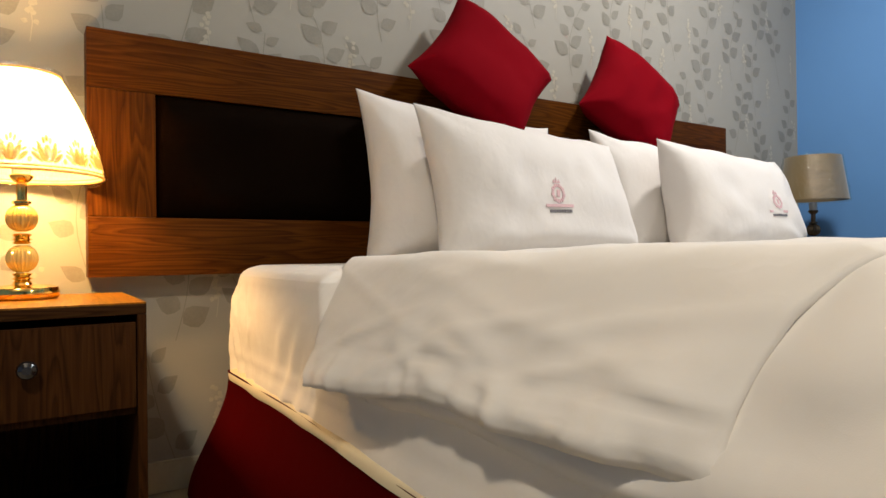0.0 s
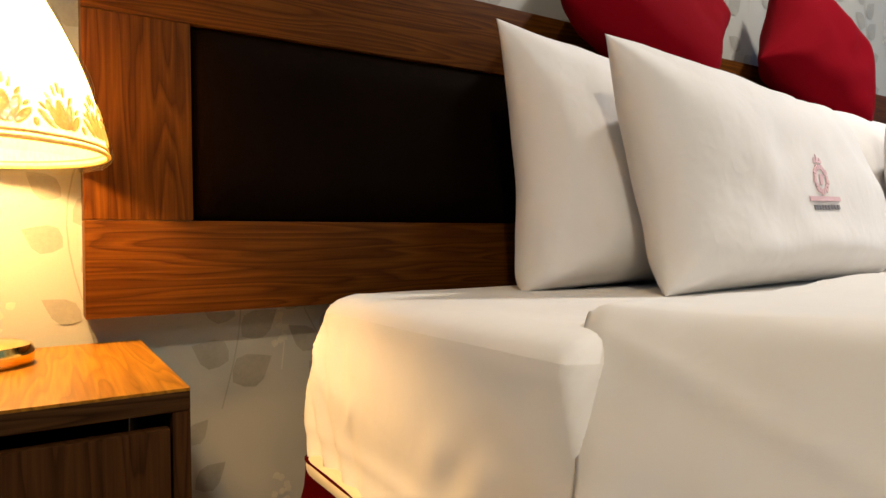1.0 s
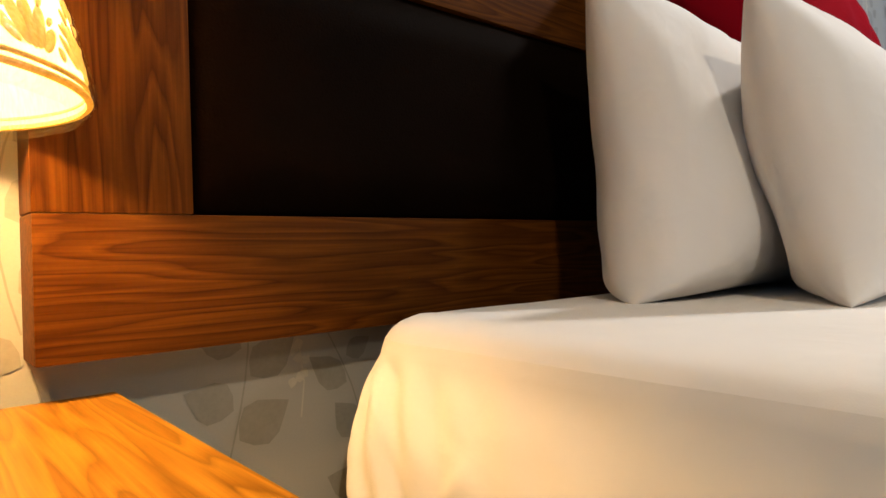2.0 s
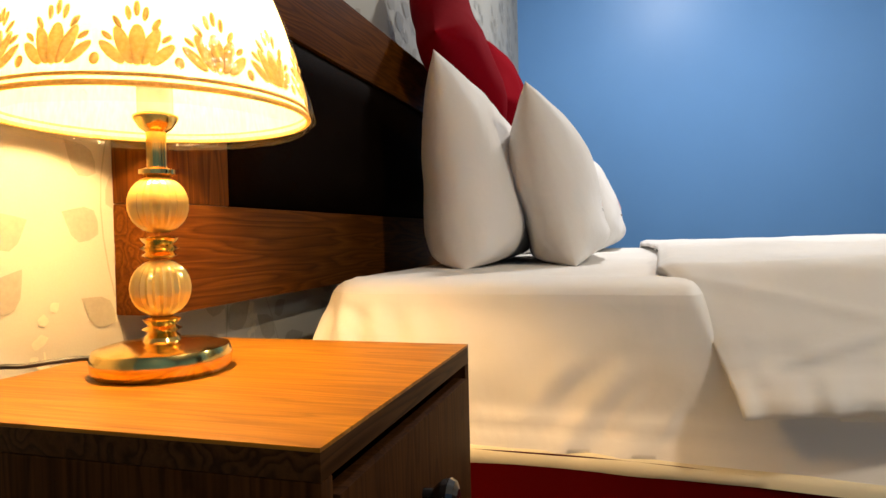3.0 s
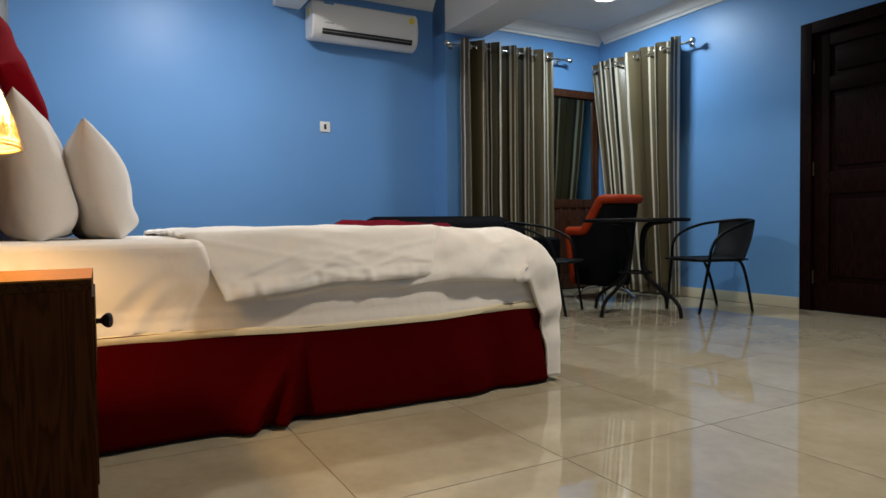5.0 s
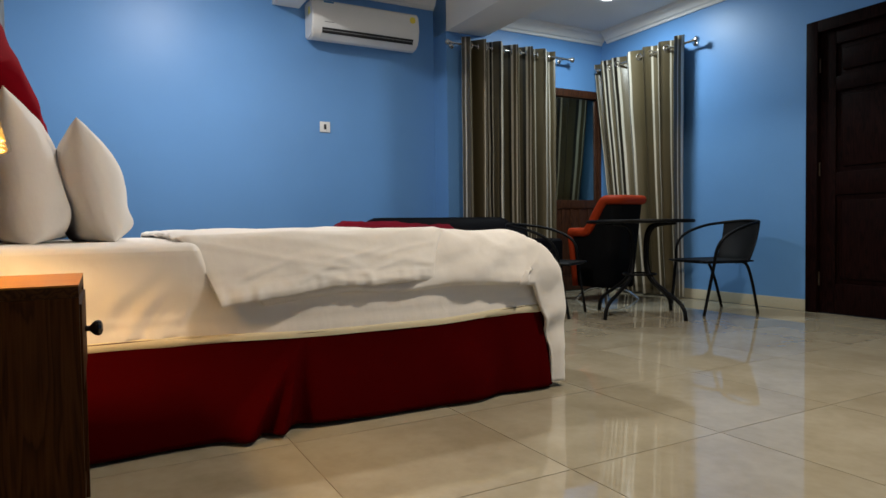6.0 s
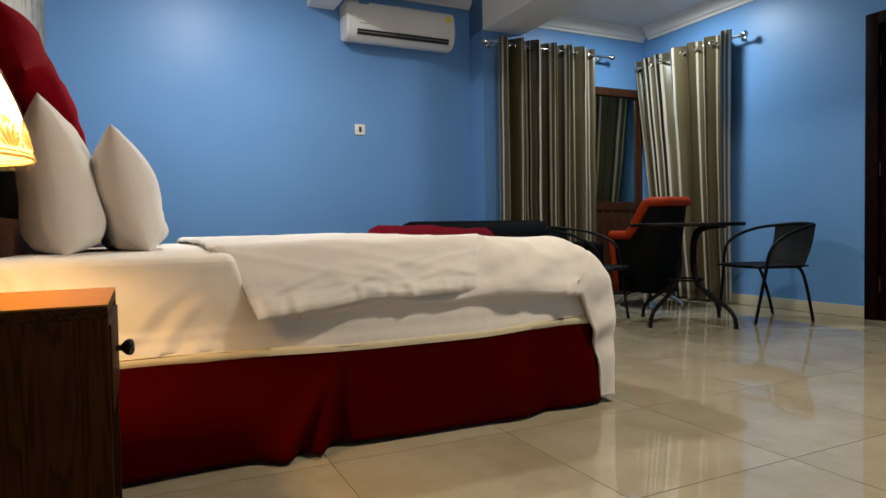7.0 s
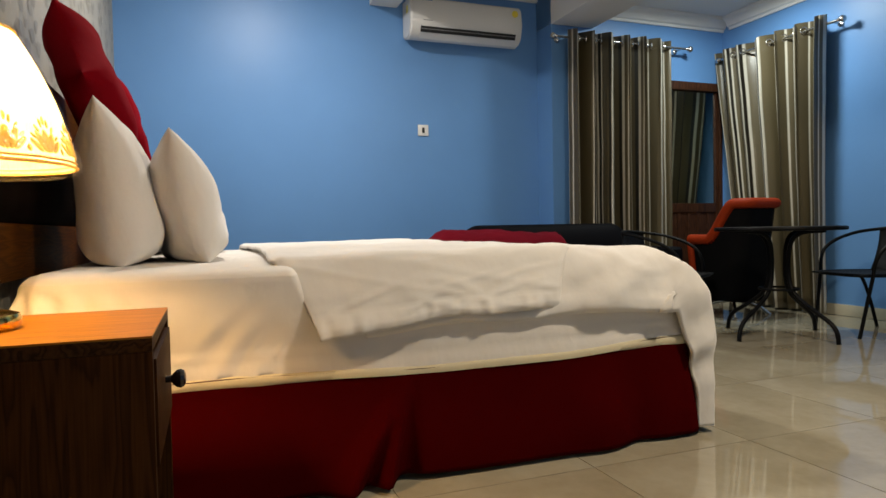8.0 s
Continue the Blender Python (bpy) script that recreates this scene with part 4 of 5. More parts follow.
def bedside_lamp(place):
    t = thing("table_lamp", place, "lit brass table lamp with ribbed balls and ivory shade", "lamp")
    lamp_stem(t, AMBER, GOLD)
    part("bulb", lathe([(0.010, 0.320), (0.014, 0.332), (0.025, 0.356), (0.031, 0.375), (0.030, 0.392), (0.023, 0.408), (0.008, 0.416)], 20), BULB, t, "lit warm bulb")

    def prof(k):
        """Radius of the bell at k from the lower rim (0) to the upper (1)."""
        return 0.164 - 0.042 * k - 0.044 * k * k + 0.004 * math.sin(k * math.pi)
    Z0, Z1 = 0.279, 0.510
    bm = bmesh.new()
    rings = []
    for j in range(25):
        k = j / 24
        rings.append([bm.verts.new((prof(k) * math.cos(2 * math.pi * i / 72), prof(k) * math.sin(2 * math.pi * i / 72), Z0 + (Z1 - Z0) * k)) for i in range(72)])
    for a, b in zip(rings, rings[1:]):
        for i in range(72):
            bm.faces.new((a[i], a[(i + 1) % 72], b[(i + 1) % 72], b[i]))
    sh = part("shade", bm, SHADE, t, "ivory cloth shade glowing from within", 60)
    for k, r in ((0.0, 0.003), (0.035, 0.002), (1.0, 0.003)):
        q = prof(k) + 0.001
        part("rim", tube([(q * math.cos(a * math.pi / 12), q * math.sin(a * math.pi / 12), Z0 + (Z1 - Z0) * k) for a in range(24)], r, 6, 3, True), LACE, sh, "gold trim round the shade")
    band = bmesh.new()

    def petal(a, k, wide, high, tilt):
        """A raised drop on the shade, at the angle a."""
        one = bmesh.new()
        bmesh.ops.create_uvsphere(one, u_segments=8, v_segments=6, radius=1)
        bmesh.ops.delete(one, geom=[v for v in one.verts if v.co.x < -0.05], context="VERTS")
        m = pose(0, 0, 0, 0, 0, math.degrees(a)) @ Matrix.Translation((prof(k) + 0.001, 0, Z0 + (Z1 - Z0) * k)) @ pose(0, 0, 0, tilt, -16, 0) @ Matrix.Diagonal((0.0022, wide, high, 1))
        merge(band, one, m)
    for i in range(15):
        a = 2 * math.pi * i / 15
        petal(a, 0.150, 0.0075, 0.021, 0)
        for s in (-1, 1):
            petal(a + s * 0.066, 0.145, 0.0062, 0.020, s * -20)
            petal(a + s * 0.125, 0.115, 0.0052, 0.015, s * -42)
            petal(a + s * 0.045, 0.275, 0.0026, 0.0075, s * -8)
            petal(a + s * 0.100, 0.235, 0.0026, 0.0070, s * -30)
            petal(a + s * 0.150, 0.180, 0.0026, 0.0060, s * -45)
        petal(a, 0.295, 0.0028, 0.008, 0)
        petal(a + math.pi / 15, 0.090, 0.0042, 0.006, 0)
    part("lace_band", band, LACE, sh, "embossed gold tulip band", 60)

    def film(u, v):
        a = 2 * math.pi * u
        k = -0.06 + 1.10 * v
        r = prof(max(0, min(1, k))) + 0.004 + 0.004 * wob(math.cos(a) * 2, math.sin(a) * 2, k * 2, 2.5) - 0.012 * sm(-k / 0.06)
        r += 0.009 * math.exp(-((v - 0.08) / 0.10) ** 2) * (0.4 + wob(math.cos(a), math.sin(a), 4, 3))
        return (r * math.cos(a), r * math.sin(a), Z0 + (Z1 - Z0) * k)
    fl = part("wrapping_film", sheet(90, 20, film), FILM, t, "loose clear plastic film", 80)
    fl.visible_shadow = False
    flex = tube([(0.0, 0.07, 0.010), (-0.012, 0.105, 0.012), (-0.05, 0.140, 0.010), (-0.07, 0.165, 0.006), (-0.085, 0.182, -0.05), (-0.088, 0.184, -0.30)], 0.0032, 6)
    part("flex", flex, DARK_SLOT, t, "thin black cord")


bedside_lamp(BED_LAMP)


def far_lamp(place):
    t = thing("table_lamp", place, "unlit bronze table lamp with a champagne shade in clear film", "lamp")
    lamp_stem(t, BRONZE, BRONZE)
    bm = bmesh.new()
    rings = []
    prof = [(0.158, 0.333), (0.126, 0.552), (0.123, 0.552), (0.155, 0.333)]
    for r, z in prof:
        rings.append([bm.verts.new((r * math.cos(2 * math.pi * i / 56), r * math.sin(2 * math.pi * i / 56), z)) for i in range(56)])
    rings.append(rings[0])
    for a, b in zip(rings, rings[1:]):
        for i in range(56):
            bm.faces.new((a[i], a[(i + 1) % 56], b[(i + 1) % 56], b[i]))
    part("shade", bm, GOLD_SHADE, t, "champagne satin drum shade", 50)

    def film(u, v):
        a = 2 * math.pi * u
        r = 0.160 - 0.032 * v + 0.005 + 0.005 * wob(math.cos(a) * 2, math.sin(a) * 2, v * 2, 3)
        return (r * math.cos(a), r * math.sin(a), 0.325 + 0.232 * v)
    fl = part("wrapping_film", sheet(72, 14, film), FILM, t, "creased clear plastic film", 80)
    fl.visible_shadow = False


far_lamp((3.465, 1.600, 0.566))


# ---- wall fittings ----
def air_conditioner():
    t = thing("air_conditioner", (WX1, -0.735, 2.238), "white split air conditioner on the blue wall", "air conditioner")
    prof = [(0, 0.03), (-0.10, 0.0), (-0.155, 0.012), (-0.195, 0.045), (-0.214, 0.085), (-0.220, 0.16), (-0.214, 0.285), (-0.190, 0.312), (-0.150, 0.320), (0, 0.320)]
    bm = prism(bmesh.new(), prof, "y", -0.484, 0.484)
    ends = [e for e in bm.edges if abs(e.verts[0].co.y - e.verts[1].co.y) < 1e-6]
    bmesh.ops.bevel(bm, geom=ends, offset=0.012, segments=3, affect="EDGES")
    part("body", bm, WHITE_PLASTIC, t)
    slot = prism(bmesh.new(), [(-0.198, 0.043), (-0.216, 0.084), (-0.2195, 0.083), (-0.2015, 0.041)], "y", -0.425, 0.400)
    part("air_outlet", slot, DARK_SLOT, t, "black air outlet slot", 0)
    flap = prism(bmesh.new(), [(-0.150, 0.006), (-0.203, 0.038), (-0.208, 0.036), (-0.155, 0.002)], "y", -0.430, 0.405)
    part("louvre", flap, WHITE_PLASTIC, t, "swing louvre", 0)
    part("louvre", boxes(((-0.213, -0.425, 0.062), (-0.2105, 0.400, 0.067))), GREY_PLASTIC, t, "thin grey louvre edge")
    st = lathe([(0.028, 0), (0.028, 0.0015), (0.026, 0.002)], 24)
    bmesh.ops.transform(st, matrix=pose(-0.2195, -0.420, 0.250, 0, -92, 0), verts=st.verts)
    part("sticker", st, YELLOW, t, "yellow energy sticker")
    part("sticker", boxes(((-0.150, 0.4845, 0.20), (-0.110, 0.4855, 0.26))), YELLOW, t, "yellow side sticker")
    part("sticker", boxes(((-0.2165, 0.300, 0.286), (-0.2135, 0.385, 0.300))), BLUE_STICKER, t, "blue badge")
    part("badge", boxes(((-0.2205, 0.300, 0.128), (-0.2185, 0.380, 0.133))), GREY_PLASTIC, t, "grey maker's badge")
    part("indicator", boxes(((-0.2208, -0.020, 0.238), (-0.2190, -0.006, 0.252))), WHITE_PLASTIC, t)


air_conditioner()


def wall_socket():
    t = thing("wall_switch", (WX1, -0.407, 1.541), "white wall switch plate with a dark rocker on the blue wall", "switch")
    part("plate", boxes(((-0.010, -0.045, -0.045), (0, 0.045, 0.045)), bevel=0.004), WHITE_PLASTIC, t)
    part("rocker", boxes(((-0.0135, -0.011, -0.022), (-0.0095, 0.011, 0.022)), bevel=0.002), DARK_SLOT, t, "dark red-black rocker")


wall_socket()


# ---- entrance door ----
def door():
    t = thing("door_1", ((DX0 + DX1) / 2, WY0, 0), "closed dark mahogany panelled door in a dark frame", "door", kind="structure")
    w = (DX1 - DX0) / 2
    fr = [((-w, -0.12, 0), (-w + 0.085, 0.022, DZ)), ((w - 0.085, -0.12, 0), (w, 0.022, DZ)), ((-w + 0.0855, -0.12, DZ - 0.085), (w - 0.0855, 0.022, DZ))]
    for lo, hi in fr:
        part("door_frame", boxes((lo, hi), bevel=0.006), DOOR_WOOD, t)
    x = w - 0.088
    leaf = part("door_leaf", boxes(((-x, -0.060, 0.004), (x, -0.028, DZ - 0.088)), bevel=0.003), DOOR_WOOD, t, "dark panelled leaf")
    stiles = [((-x, -0.0275, 0.004), (-x + 0.11, -0.012, DZ - 0.088)), ((x - 0.11, -0.0275, 0.004), (x, -0.012, DZ - 0.088))]
    for z0, z1 in ((0.004, 0.22), (0.86, 1.02), (1.60, 1.70), (DZ - 0.19, DZ - 0.088)):
        stiles.append(((-x + 0.1105, -0.0275, z0), (x - 0.1105, -0.012, z1)))
    for lo, hi in stiles:
        part("rail", boxes((lo, hi), bevel=0.005), DOOR_WOOD, leaf)
    for z0, z1 in ((0.26, 0.82), (1.06, 1.56), (1.74, DZ - 0.23)):
        part("raised_panel", boxes(((-x + 0.15, -0.0275, z0), (x - 0.15, -0.014, z1)), bevel=0.012), DOOR_WOOD, leaf)
    for z in (0.25, 1.05, 1.80):
        part("hinge", lathe([(0.006, z - 0.05), (0.006, z + 0.05)], 10, centre=(x + 0.002, -0.006, 0)), BRONZE, t)
    part("handle", tube([(-x + 0.06, -0.012, 1.0), (-x + 0.06, 0.04, 1.0), (-x + 0.08, 0.05, 1.0), (-x + 0.18, 0.05, 1.0)], 0.009), BRONZE, leaf, "bronze lever handle")


door()


# ---- balcony door, rods and curtains ----
def balcony_door():
    t = thing("balcony_door", (WXA + 0.03, (BY0 + BY1) / 2, 0), "closed red-brown balcony door, glazed above a wooden panel", "door", kind="structure")
    h = (BY1 - BY0) / 2
    for lo, hi in (((-0.035, -h, 0), (0.36, -h + 0.03, BZ)), ((-0.035, h - 0.03, 0), (0.36, h, BZ)), ((-0.035, -h + 0.0305, BZ - 0.075), (0.36, h - 0.0305, BZ))):
        part("frame", boxes((lo, hi), bevel=0.004), FRAME_WOOD, t)
    k = h - 0.032
    for lo, hi in (((-0.012, -k, 0.01), (0.03, -k + 0.030, BZ - 0.078)), ((-0.012, k - 0.030, 0.01), (0.03, k, BZ - 0.078)), ((-0.012, -k + 0.0305, 0.84), (0.03, k - 0.0305, 0.925)), ((-0.012, -k + 0.0305, 0.01), (0.03, k - 0.0305, 0.16))):
        part("leaf_rail", boxes((lo, hi), bevel=0.004), FRAME_WOOD, t)
    part("lower_panel", boxes(((0.002, -k + 0.0305, 0.161), (0.022, k - 0.0305, 0.839)), bevel=0.003), FRAME_WOOD, t, "reddish wooden lower panel")
    for i in range(5):
        y = -k + 0.11 + i * (2 * k - 0.22) / 4
        part("batten", boxes(((-0.006, y - 0.022, 0.162), (0.0015, y + 0.022, 0.838)), bevel=0.003), FRAME_WOOD, t)
    g = part("pane", boxes(((0.004, -k + 0.0305, 0.9255), (0.009, k - 0.0305, BZ - 0.0785))), SOLAR_GLASS, t, "dark glass pane", 0)
    g.visible_shadow = False
    solid("backdrop", boxes(((WX1 + 0.6, BY0 - 1.5, -0.2), (WX1 + 0.62, BY1 + 1.5, 3.2))), plain("night_outside", (0.02, 0.022, 0.025), 0.9), "dark night outside the balcony door", "backdrop", kind="structure")


balcony_door()


def curtain_rod(start, end, wall_dir, label):
    a, b = Vector(start), Vector(end)
    t = thing("curtain_rod", start, label, "curtain rod", "curtain rods")
    d = (b - a)
    u = d.normalized()
    part("rod", tube([(0, 0, 0), tuple(d * 0.5), tuple(d)], 0.0105, 10, 2), CHROME, t)
    for p, s in ((Vector((0, 0, 0)), -1), (d, 1)):
        fin = lathe([(0.011, -0.004), (0.016, 0.004), (0.012, 0.012), (0.024, 0.026), (0.028, 0.040), (0.022, 0.054), (0.006, 0.062)], 16)
        q = (u * s).to_track_quat("Z", "Y").to_matrix().to_4x4()
        bmesh.ops.transform(fin, matrix=Matrix.Translation(p) @ q, verts=fin.verts)
        part("finial", fin, CHROME, t, "chrome ball finial")
    w = Vector(wall_dir)
    for p in (u * 0.05, d - u * 0.05):
        br = tube([tuple(p), tuple(p + w * 0.05), tuple(p + w * 0.088)], 0.007, 8, 2)
        merge(br, lathe([(0.024, 0), (0.024, 0.008), (0.010, 0.012)], 16), Matrix.Translation(p + w * 0.0995) @ (-w).to_track_quat("Z", "Y").to_matrix().to_4x4())
        part("bracket", br, CHROME, t)
    return t


def curtain(start, along, out, width, top, foot, waves, depth, seed, gather, label):
    """Ring-top curtain. along: unit way it runs, out: unit way into the room, gather(z): (shift, stretch) at a height from 0 to 1."""
    a, o = Vector(along), Vector(out)
    t = thing("curtain", (*start, foot), label, "curtain", "curtains")
    H = top - foot
    rnd = random.Random(seed)
    ph = [rnd.uniform(0.55, 1.5) for _ in range(waves)]
    tot = sum(ph)
    cum = [0]
    for p in ph:
        cum.append(cum[-1] + p / tot)
    amps = [rnd.uniform(0.75, 1.2) for _ in range(waves)]

    def wave(u):
        i = max(k for k in range(waves) if cum[k] <= u + 1e-9)
        f = (u - cum[i]) / (cum[i + 1] - cum[i])
        s = math.sin(2 * math.pi * f)
        s = math.copysign(abs(s) ** 0.75, s)
        return s * amps[i], i, f

    def at(u, v):
        s, i, f = wave(min(u, 0.99999))
        shift, stretch = gather(v)
        q = width * (0.5 + (u - 0.5) * stretch) + shift
        lip = 0.020 * math.sin(4 * math.pi * f + 0.7) * (0.6 + 0.4 * v)
        dd = depth * s * (0.80 + 0.20 * v) + 0.007 * wob(q * 3 + seed, v * 2, 0, 3)
        zz = H * v - 0.010 * (1 + s) * sm((v - 0.9) / 0.1) + 0.012 * (v > 0.96) * math.cos(2 * math.pi * f)
        p = a * (q + lip) + o * dd
        return (p.x, p.y, zz)
    lengths, prev, acc = {}, None, 0.0
    n = waves * 18
    for i in range(n + 1):
        p = Vector(at(i / n, 0.9))
        if prev is not None:
            acc += (p.xy - prev.xy).length
        lengths[i] = acc
        prev = p
    bm = sheet(n, 24, at, lambda u, v: (lengths[round(u * n)] + 0.22 + seed * 3.7037, v))
    f = part("drape", bm, CURTAIN, t, "hanging striped satin cloth", 80)
    thicken(f, 0.002, 0)
    for i in range(waves):
        for f2 in (0.0, 0.5):
            u = cum[i] + f2 * (cum[i + 1] - cum[i])
            if u < 0.01:
                continue
            p = Vector(at(u, 0.965))
            r = [(0.0, 0.026 * math.cos(k * math.pi / 5), 0.026 * math.sin(k * math.pi / 5)) for k in range(10)]
            ring = tube(r, 0.006, 6, 3, True)
            yaw = math.degrees(math.atan2(a.y, a.x)) + (32 if f2 else -32)
            part("eyelet", merge(bmesh.new(), ring, Matrix.Translation((p.x, p.y, H - 0.066)) @ pose(0, 0, 0, 0, 0, yaw)), CHROME, t, "chrome eyelet ring")
    return t


curtain_rod((WXA - 0.10, -1.47, 2.300), (WXA - 0.10, -2.80, 2.300), (1, 0, 0), "chrome curtain rod on the alcove wall")
curtain_rod((2.31, WY0 + 0.10, 2.240), (3.46, WY0 + 0.10, 2.240), (0, -1, 0), "chrome curtain rod on the wall beside the door")
curtain((WXA - 0.10, -1.560), (0, -1, 0), (-1, 0, 0), 1.06, 2.360, 0.02, 6, 0.100, 4, lambda v: (0.0, 1.0), "taupe and silver striped satin curtain drawn beside the balcony door")
curtain((2.385, WY0 + 0.10), (1, 0, 0), (0, 1, 0), 1.145, 2.312, 0.02, 6, 0.090, 9, lambda v: (-0.16 * (1 - v) * (1.0 - 0.3 * v), 1.0 - 0.30 * (1 - v)), "taupe and silver striped satin curtain pulled aside at the foot")


# ---- seating by the window ----
def bistro_chair(place, rz, label):
    """Faces +y in its own axes."""
    t = thing("rattan_chair", place, label, "chair", "black chairs at the round table", rz=rz)
    t.matrix_world = t.matrix_world @ Matrix.Scale(0.96, 4)
    # each arm runs from the back rail forward and down into the front leg
    for s in (-1, 1):
        part("arm", tube([(s * 0.20, -0.255, 0.700), (s * 0.250, -0.13, 0.680), (s * 0.264, 0.02, 0.632), (s * 0.258, 0.115, 0.570), (s * 0.246, 0.155, 0.490), (s * 0.238, 0.165, 0.405)], 0.0115), BLACK_METAL, t)
        part("leg", tube([(s * 0.238, 0.165, 0.405), (s * 0.222, 0.195, 0.22), (s * 0.205, 0.232, 0.0)], 0.0115), BLACK_METAL, t)
        part("leg", tube([(s * 0.228, -0.02, 0.402), (s * 0.225, -0.12, 0.385), (s * 0.215, -0.185, 0.24), (s * 0.205, -0.245, 0.0)], 0.0115), BLACK_METAL, t)
    part("back_rail", tube([(-0.20, -0.255, 0.700), (-0.11, -0.300, 0.708), (0.0, -0.315, 0.712), (0.11, -0.300, 0.708), (0.20, -0.255, 0.700)], 0.013), BLACK_METAL, t)
    ring = [(0.235 * math.copysign(abs(math.cos(a)) ** 0.55, math.cos(a)), 0.02 + 0.225 * math.copysign(abs(math.sin(a)) ** 0.55, math.sin(a)), 0.405) for a in [2 * math.pi * k / 20 for k in range(20)]]
    part("seat_frame", tube(ring, 0.012, 8, 3, True), BLACK_METAL, t)

    def seat(u, v):
        x, y = (u - 0.5) * 0.45, -0.19 + v * 0.43
        return (x, y, 0.412 - 0.020 * math.cos((u - 0.5) * math.pi) * math.cos((v - 0.5) * math.pi) + 0.0022 * math.sin(u * 90) * math.sin(v * 86))
    thicken(part("seat", sheet(40, 40, seat), BLACK_RATTAN, t, "woven black rattan seat", 60), 0.012)

    def back(u, v):
        a = (u - 0.5) * 2
        wide = 0.19 + 0.012 * v
        return (a * wide, -0.185 - 0.085 * v - 0.050 * (1 - a * a) - 0.015 * math.sin(v * math.pi), 0.405 + 0.300 * v + 0.0 * a + 0.0022 * math.sin(u * 84) * math.sin(v * 60))
    thicken(part("backrest", sheet(40, 30, back), BLACK_RATTAN, t, "curved woven black rattan back", 60), 0.012)
    return t


bistro_chair((1.735, -2.735, 0), -14, "black woven rattan chair with bent metal arms, turned to the table")
bistro_chair((2.33, -1.65, 0), 122, "black woven rattan chair between the bed and the table")


def round_table(place):
    t = thing("round_table", place, "black round metal bistro table", "table", rz=52)
    part("tabletop", lathe([(0.360, 0.676), (0.378, 0.678), (0.382, 0.690), (0.378, 0.700), (0.366, 0.702), (0.02, 0.702)], 56), BLACK_METAL, t, "thin round black top")
    part("ring", tube([(0.115 * math.cos(k * math.pi / 6), 0.115 * math.sin(k * math.pi / 6), 0.305) for k in range(12)], 0.008, 6, 3, True), BLACK_METAL, t)
    for k in range(4):
        a = math.pi / 4 + k * math.pi / 2
        c, s = math.cos(a), math.sin(a)
        part("leg", tube([(c * r, s * r, z) for r, z in ((0.30, 0.675), (0.14, 0.655), (0.075, 0.57), (0.070, 0.38), (0.115, 0.27), (0.23, 0.185), (0.325, 0.125), (0.368, 0.07), (0.380, 0.0))], 0.0135), BLACK_METAL, t)


round_table((1.90, -2.15, 0))


def tub_chair(place, rz):
    """Faces +y. A shell of orange leatherette round a black seat."""
    t = thing("tub_armchair", place, "black tub armchair with burnt-orange edging by the curtain", "chair", rz=rz)

    way = []                                  # a U in plan: one side, the back with round corners, the other side
    for k in range(9):
        way.append((0.275, 0.27 - 0.38 * k / 8))
    for k in range(1, 9):
        a = math.radians(90 * k / 8)
        way.append((0.125 + 0.15 * math.cos(a), -0.11 - 0.15 * math.sin(a)))
    way += [(0.125 - 0.25 * k / 6, -0.26) for k in range(1, 6)]
    way += [(-x, y) for x, y in way[16::-1]]

    def shell(u, v):
        x, y = way[round(u * (len(way) - 1))]
        back = sm((0.06 - y) / 0.21)
        top = 0.605 + 0.275 * back
        flare = 0.86 + 0.14 * v
        return (x * flare * 0.76, y * flare * 0.88 - 0.06 * back * v, 0.12 + (top - 0.12) * v)
    n = len(way) - 1
    thicken(part("shell", sheet(n, 16, shell), BLACK_FABRIC, t, "black outer shell", 70), 0.045)
    part("piping", tube([shell(k / n, 1.0) for k in range(n + 1)], 0.040, 10, 2), ORANGE, t, "burnt-orange padded edge")
    for u in (0.0, 1.0):
        part("piping", tube([shell(u, k / 4) for k in range(5)], 0.030, 8, 2), ORANGE, t, "burnt-orange padded edge")
    part("seat", boxes(((-0.165, -0.17, 0.33), (0.165, 0.22, 0.46)), bevel=0.03, segs=3), BLACK_FABRIC, t, "black seat cushion")
    part("column", lathe([(0.028, 0.10), (0.028, 0.33)], 16), CHROME, t, "chrome column")
    for k in range(4):
        a = math.pi / 4 + k * math.pi / 2
        part("leg", tube([(0.02 * math.cos(a), 0.02 * math.sin(a), 0.11), (0.16 * math.cos(a), 0.16 * math.sin(a), 0.085), (0.27 * math.cos(a), 0.27 * math.sin(a), 0.0)], 0.014), CHROME, t, "chrome leg")


tub_chair((2.81, -2.68, 0), -86)


def sofa():
    """Low dark daybed in front of the curtain: a back along part of it, an open end."""
    t = thing("sofa", (3.06, -1.22, 0), "low near-black leather daybed with a rounded back and one arm", "sofa")

    def back(u, v):
        y = (u - 0.5) * 1.74
        edge = sm((0.5 - abs(u - 0.5)) / 0.16)
        top = 0.60 + 0.150 * edge
        a = v * math.pi
        return (0.22 - 0.11 * math.cos(a) - 0.05, y, 0.20 + (top - 0.20) * math.sin(a) ** 0.5 if 0 < v < 1 else 0.20)
    part("backrest", sheet(40, 20, back), NAVY_LEATHER, t, "rounded dark backrest", 70)
    part("seat", boxes(((-0.32, -0.78, 0.20), (0.12, 1.18, 0.43)), bevel=0.05, segs=3), NAVY_LEATHER, t)
    part("arm", boxes(((-0.32, -0.92, 0.08), (0.26, -0.785, 0.56)), bevel=0.05, segs=3), NAVY_LEATHER, t)
    for x in (-0.24, 0.06):
        for y in (-0.70, 1.08):
            part("foot", lathe([(0.018, 0), (0.030, 0.205)], 12, centre=(x, y, 0)), BLACK_METAL, t)


sofa()


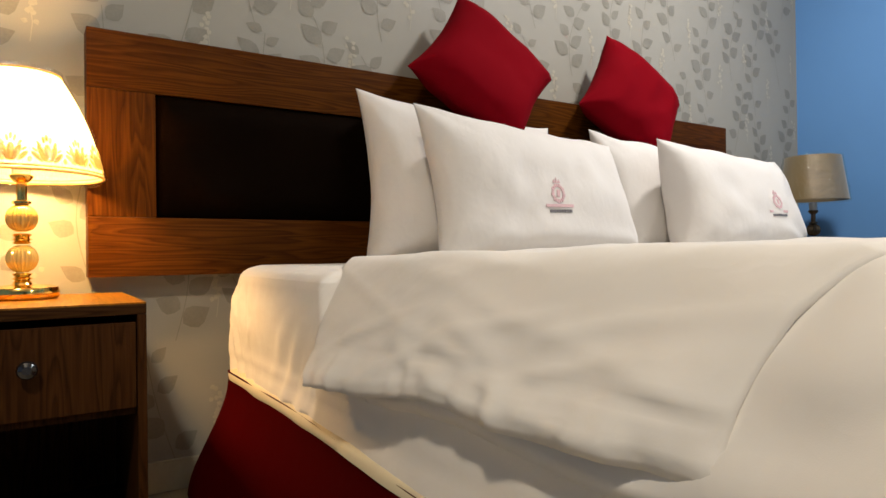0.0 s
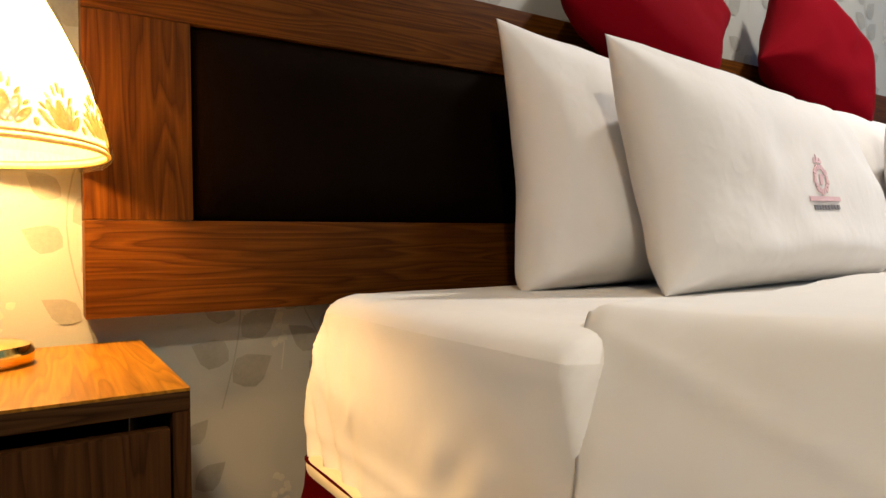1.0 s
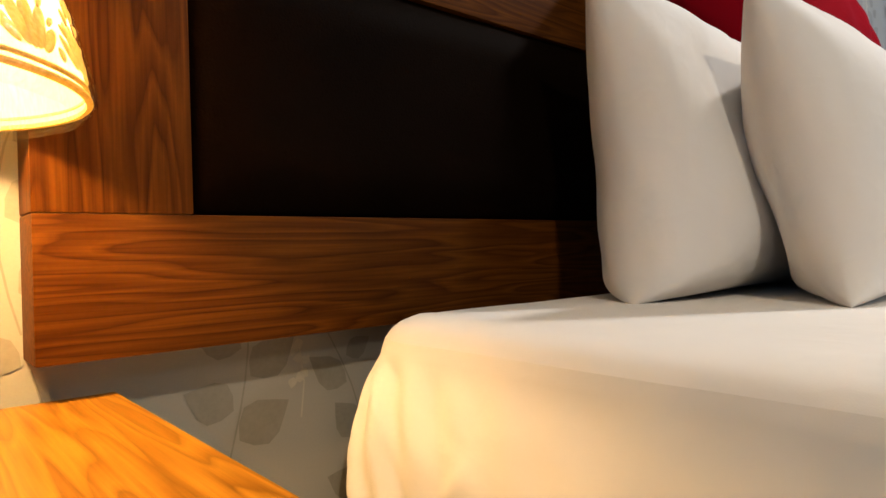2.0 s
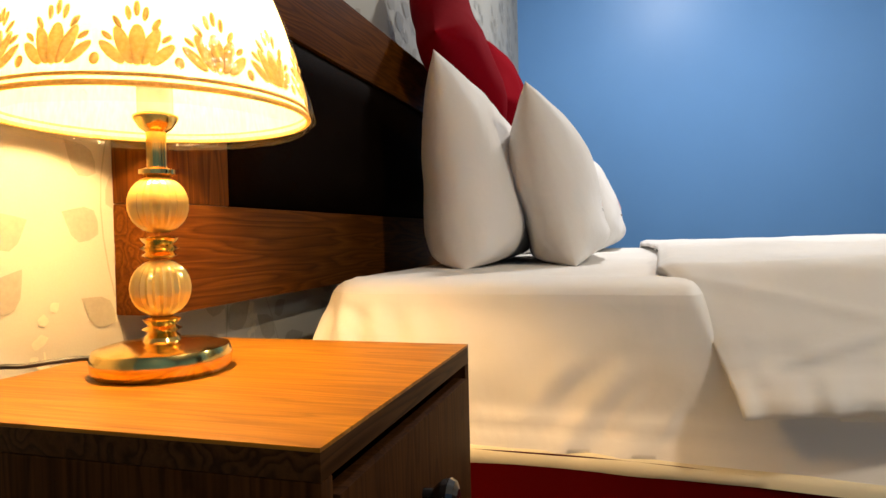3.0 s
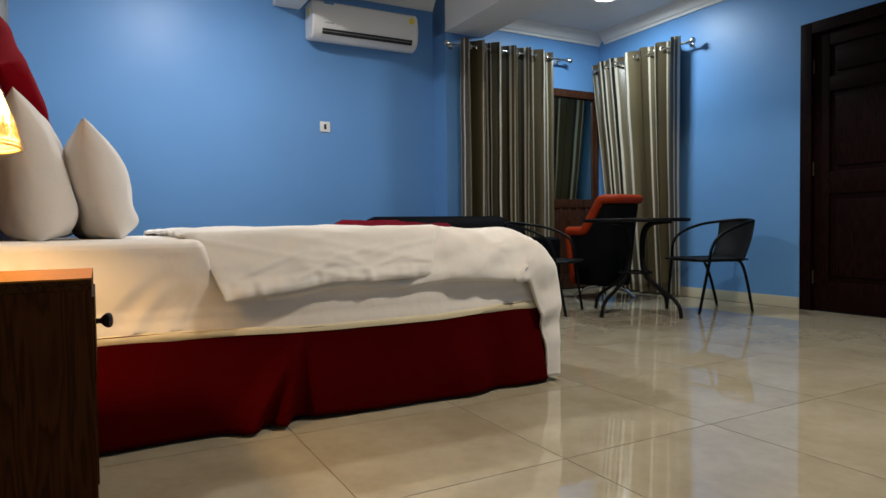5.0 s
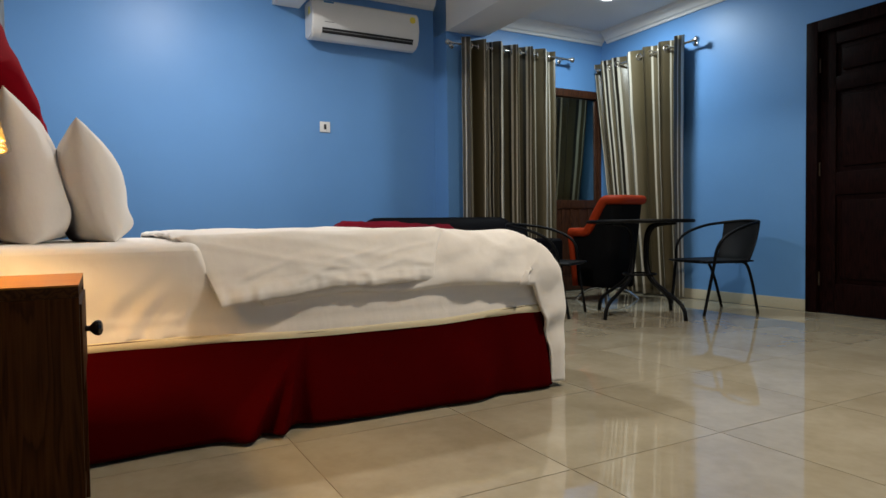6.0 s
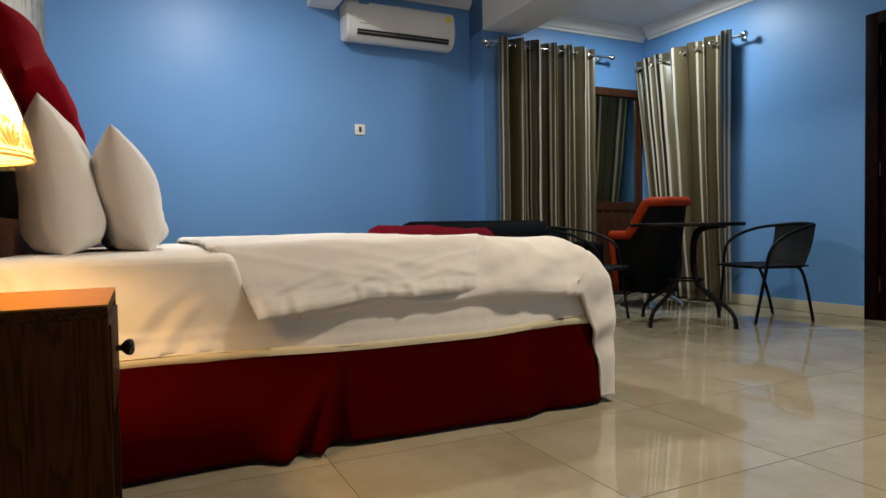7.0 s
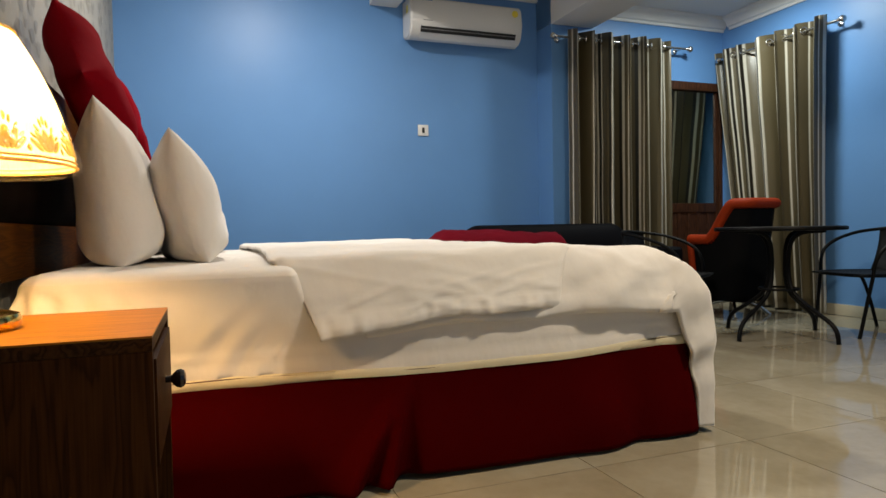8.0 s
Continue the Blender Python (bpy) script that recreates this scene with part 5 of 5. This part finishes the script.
def throw():
    """Heaped along the sofa's front, one end low and stepped."""
    def f(u, v):
        y = -0.02 - 1.20 * u
        a = v * math.pi
        h = (0.222 + 0.066 * sm((u - 0.10) / 0.10)) * (1 - 0.12 * u) * sm((1.03 - u) / 0.12) * math.sin(a) ** 0.45 if 0 < v < 1 else 0
        x = 2.945 - 0.17 * math.cos(a)
        k = wob(x * 2, y * 2, v, 3)
        return (x + 0.02 * k, y, 0.437 + h + 0.020 * k * math.sin(a) + 0.012 * wob(x, y, v, 14) * math.sin(a))
    return solid("throw_blanket", sheet(60, 26, f), RED_THROW, "crumpled dark red throw heaped on the sofa seat", "blanket", smooth=70)


throw()


# ---- wallpaper print ----
def leaf_print():
    """Sprigs of paired leaves on curved stems, printed on the headboard wall."""
    rnd = random.Random(5)
    leaf, pale = bmesh.new(), bmesh.new()
    y = WY1 - 0.0009

    def blade(bm, x, z, a, ln, wd, curl):
        c, s = math.cos(a), math.sin(a)
        pts = []
        prof = ((0, 0), (0.14, 0.30), (0.34, 0.50), (0.58, 0.44), (0.82, 0.20), (1.0, 0.0))
        for t, w in prof:
            pts.append((t * ln, w * wd + curl * t * t * ln))
        for t, w in prof[-2:0:-1]:
            pts.append((t * ln, -w * wd + curl * t * t * ln))
        h = y - rnd.random() * 0.0007
        bm.faces.new([bm.verts.new((x + p * c - q * s, h, z + p * s + q * c)) for p, q in pts])

    def stem(bm, pts, w):
        for (x0, z0), (x1, z1) in zip(pts, pts[1:]):
            d = math.hypot(x1 - x0, z1 - z0) or 1
            nx, nz = -(z1 - z0) / d * w, (x1 - x0) / d * w
            bm.faces.new([bm.verts.new(p) for p in ((x0 - nx, y, z0 - nz), (x1 - nx, y, z1 - nz), (x1 + nx, y, z1 + nz), (x0 + nx, y, z0 + nz))])

    px, pz = 0.225, 0.37
    for i in range(-2, 19):
        for j in range(0, 7):
            x = -0.42 + i * px + rnd.uniform(-0.02, 0.02)
            z = 0.06 + j * pz + (0.2 if i % 2 else 0) + rnd.uniform(-0.02, 0.02)
            bend, side = rnd.uniform(-0.09, 0.09), 1 if (i + j) % 2 else -1
            path = [(x + bend * (k / 8) ** 2 + side * 0.03 * math.sin(k / 8 * 3), z + 0.33 * k / 8) for k in range(9)]
            stem(leaf, path, 0.0012)
            for k in range(1, 9):
                bx, bz = path[k]
                for s in (-1, 1):
                    if rnd.random() < 0.12:
                        continue
                    a = math.pi / 2 + s * rnd.uniform(0.75, 1.15)
                    ln = rnd.uniform(0.060, 0.088) * (1.0 if k < 7 else 0.8)
                    if (k + (s > 0)) % 2:
                        blade(leaf, bx + 0.010 * math.cos(a), bz + 0.010 * math.sin(a), a, ln, ln * rnd.uniform(0.60, 0.80), rnd.uniform(-0.15, 0.15))
            fx, fz = x + px * 0.5, z + 0.06
            stem(pale, [(fx, fz), (fx + 0.006, fz + 0.05), (fx, fz + 0.10)], 0.0012)
            for k in range(12):
                blade(pale, fx + rnd.uniform(-0.014, 0.014), fz + 0.05 + k * 0.009, rnd.uniform(0, 6.28), 0.016, 0.014, 0)
    a = part("leaf_print", leaf, PRINT, wall_north, "grey printed leaf sprigs", 0)
    b = part("flower_print", pale, PRINT_FAINT, wall_north, "pale printed flower spikes", 0)
    for o in (a, b):
        tagged(o, kind="stuff")


leaf_print()


# ---- floor: bed of grout and porcelain tiles ----
floor = solid("floor", boxes(((WX0, WY0, -0.10), (WX1, WY1, -0.0025))), GROUT, "polished beige porcelain tile floor with thin joints", "floor", kind="structure", smooth=0)


def tiles():
    p, gap = 0.606, 0.0016
    made = {}
    i0, j0 = math.floor((WX0 + 0.145) / p), math.floor((WY0 - 0.205) / p)
    for i in range(i0, i0 + 12):
        for j in range(j0, j0 + 10):
            x0, x1 = max(WX0, -0.145 + i * p + gap), min(WX1, -0.145 + (i + 1) * p - gap)
            y0, y1 = max(WY0, 0.205 + j * p + gap), min(WY1, 0.205 + (j + 1) * p - gap)
            if x1 - x0 < 0.02 or y1 - y0 < 0.02:
                continue
            key = (round(x1 - x0, 4), round(y1 - y0, 4))
            if key not in made:
                made[key] = finish("tile", boxes(((-key[0] / 2, -key[1] / 2, -0.008), (key[0] / 2, key[1] / 2, 0))), TILE, 0)
            ob = new("tile", made[key])
            ob.parent = floor
            ob.location = ((x0 + x1) / 2, (y0 + y1) / 2, 0)


tiles()
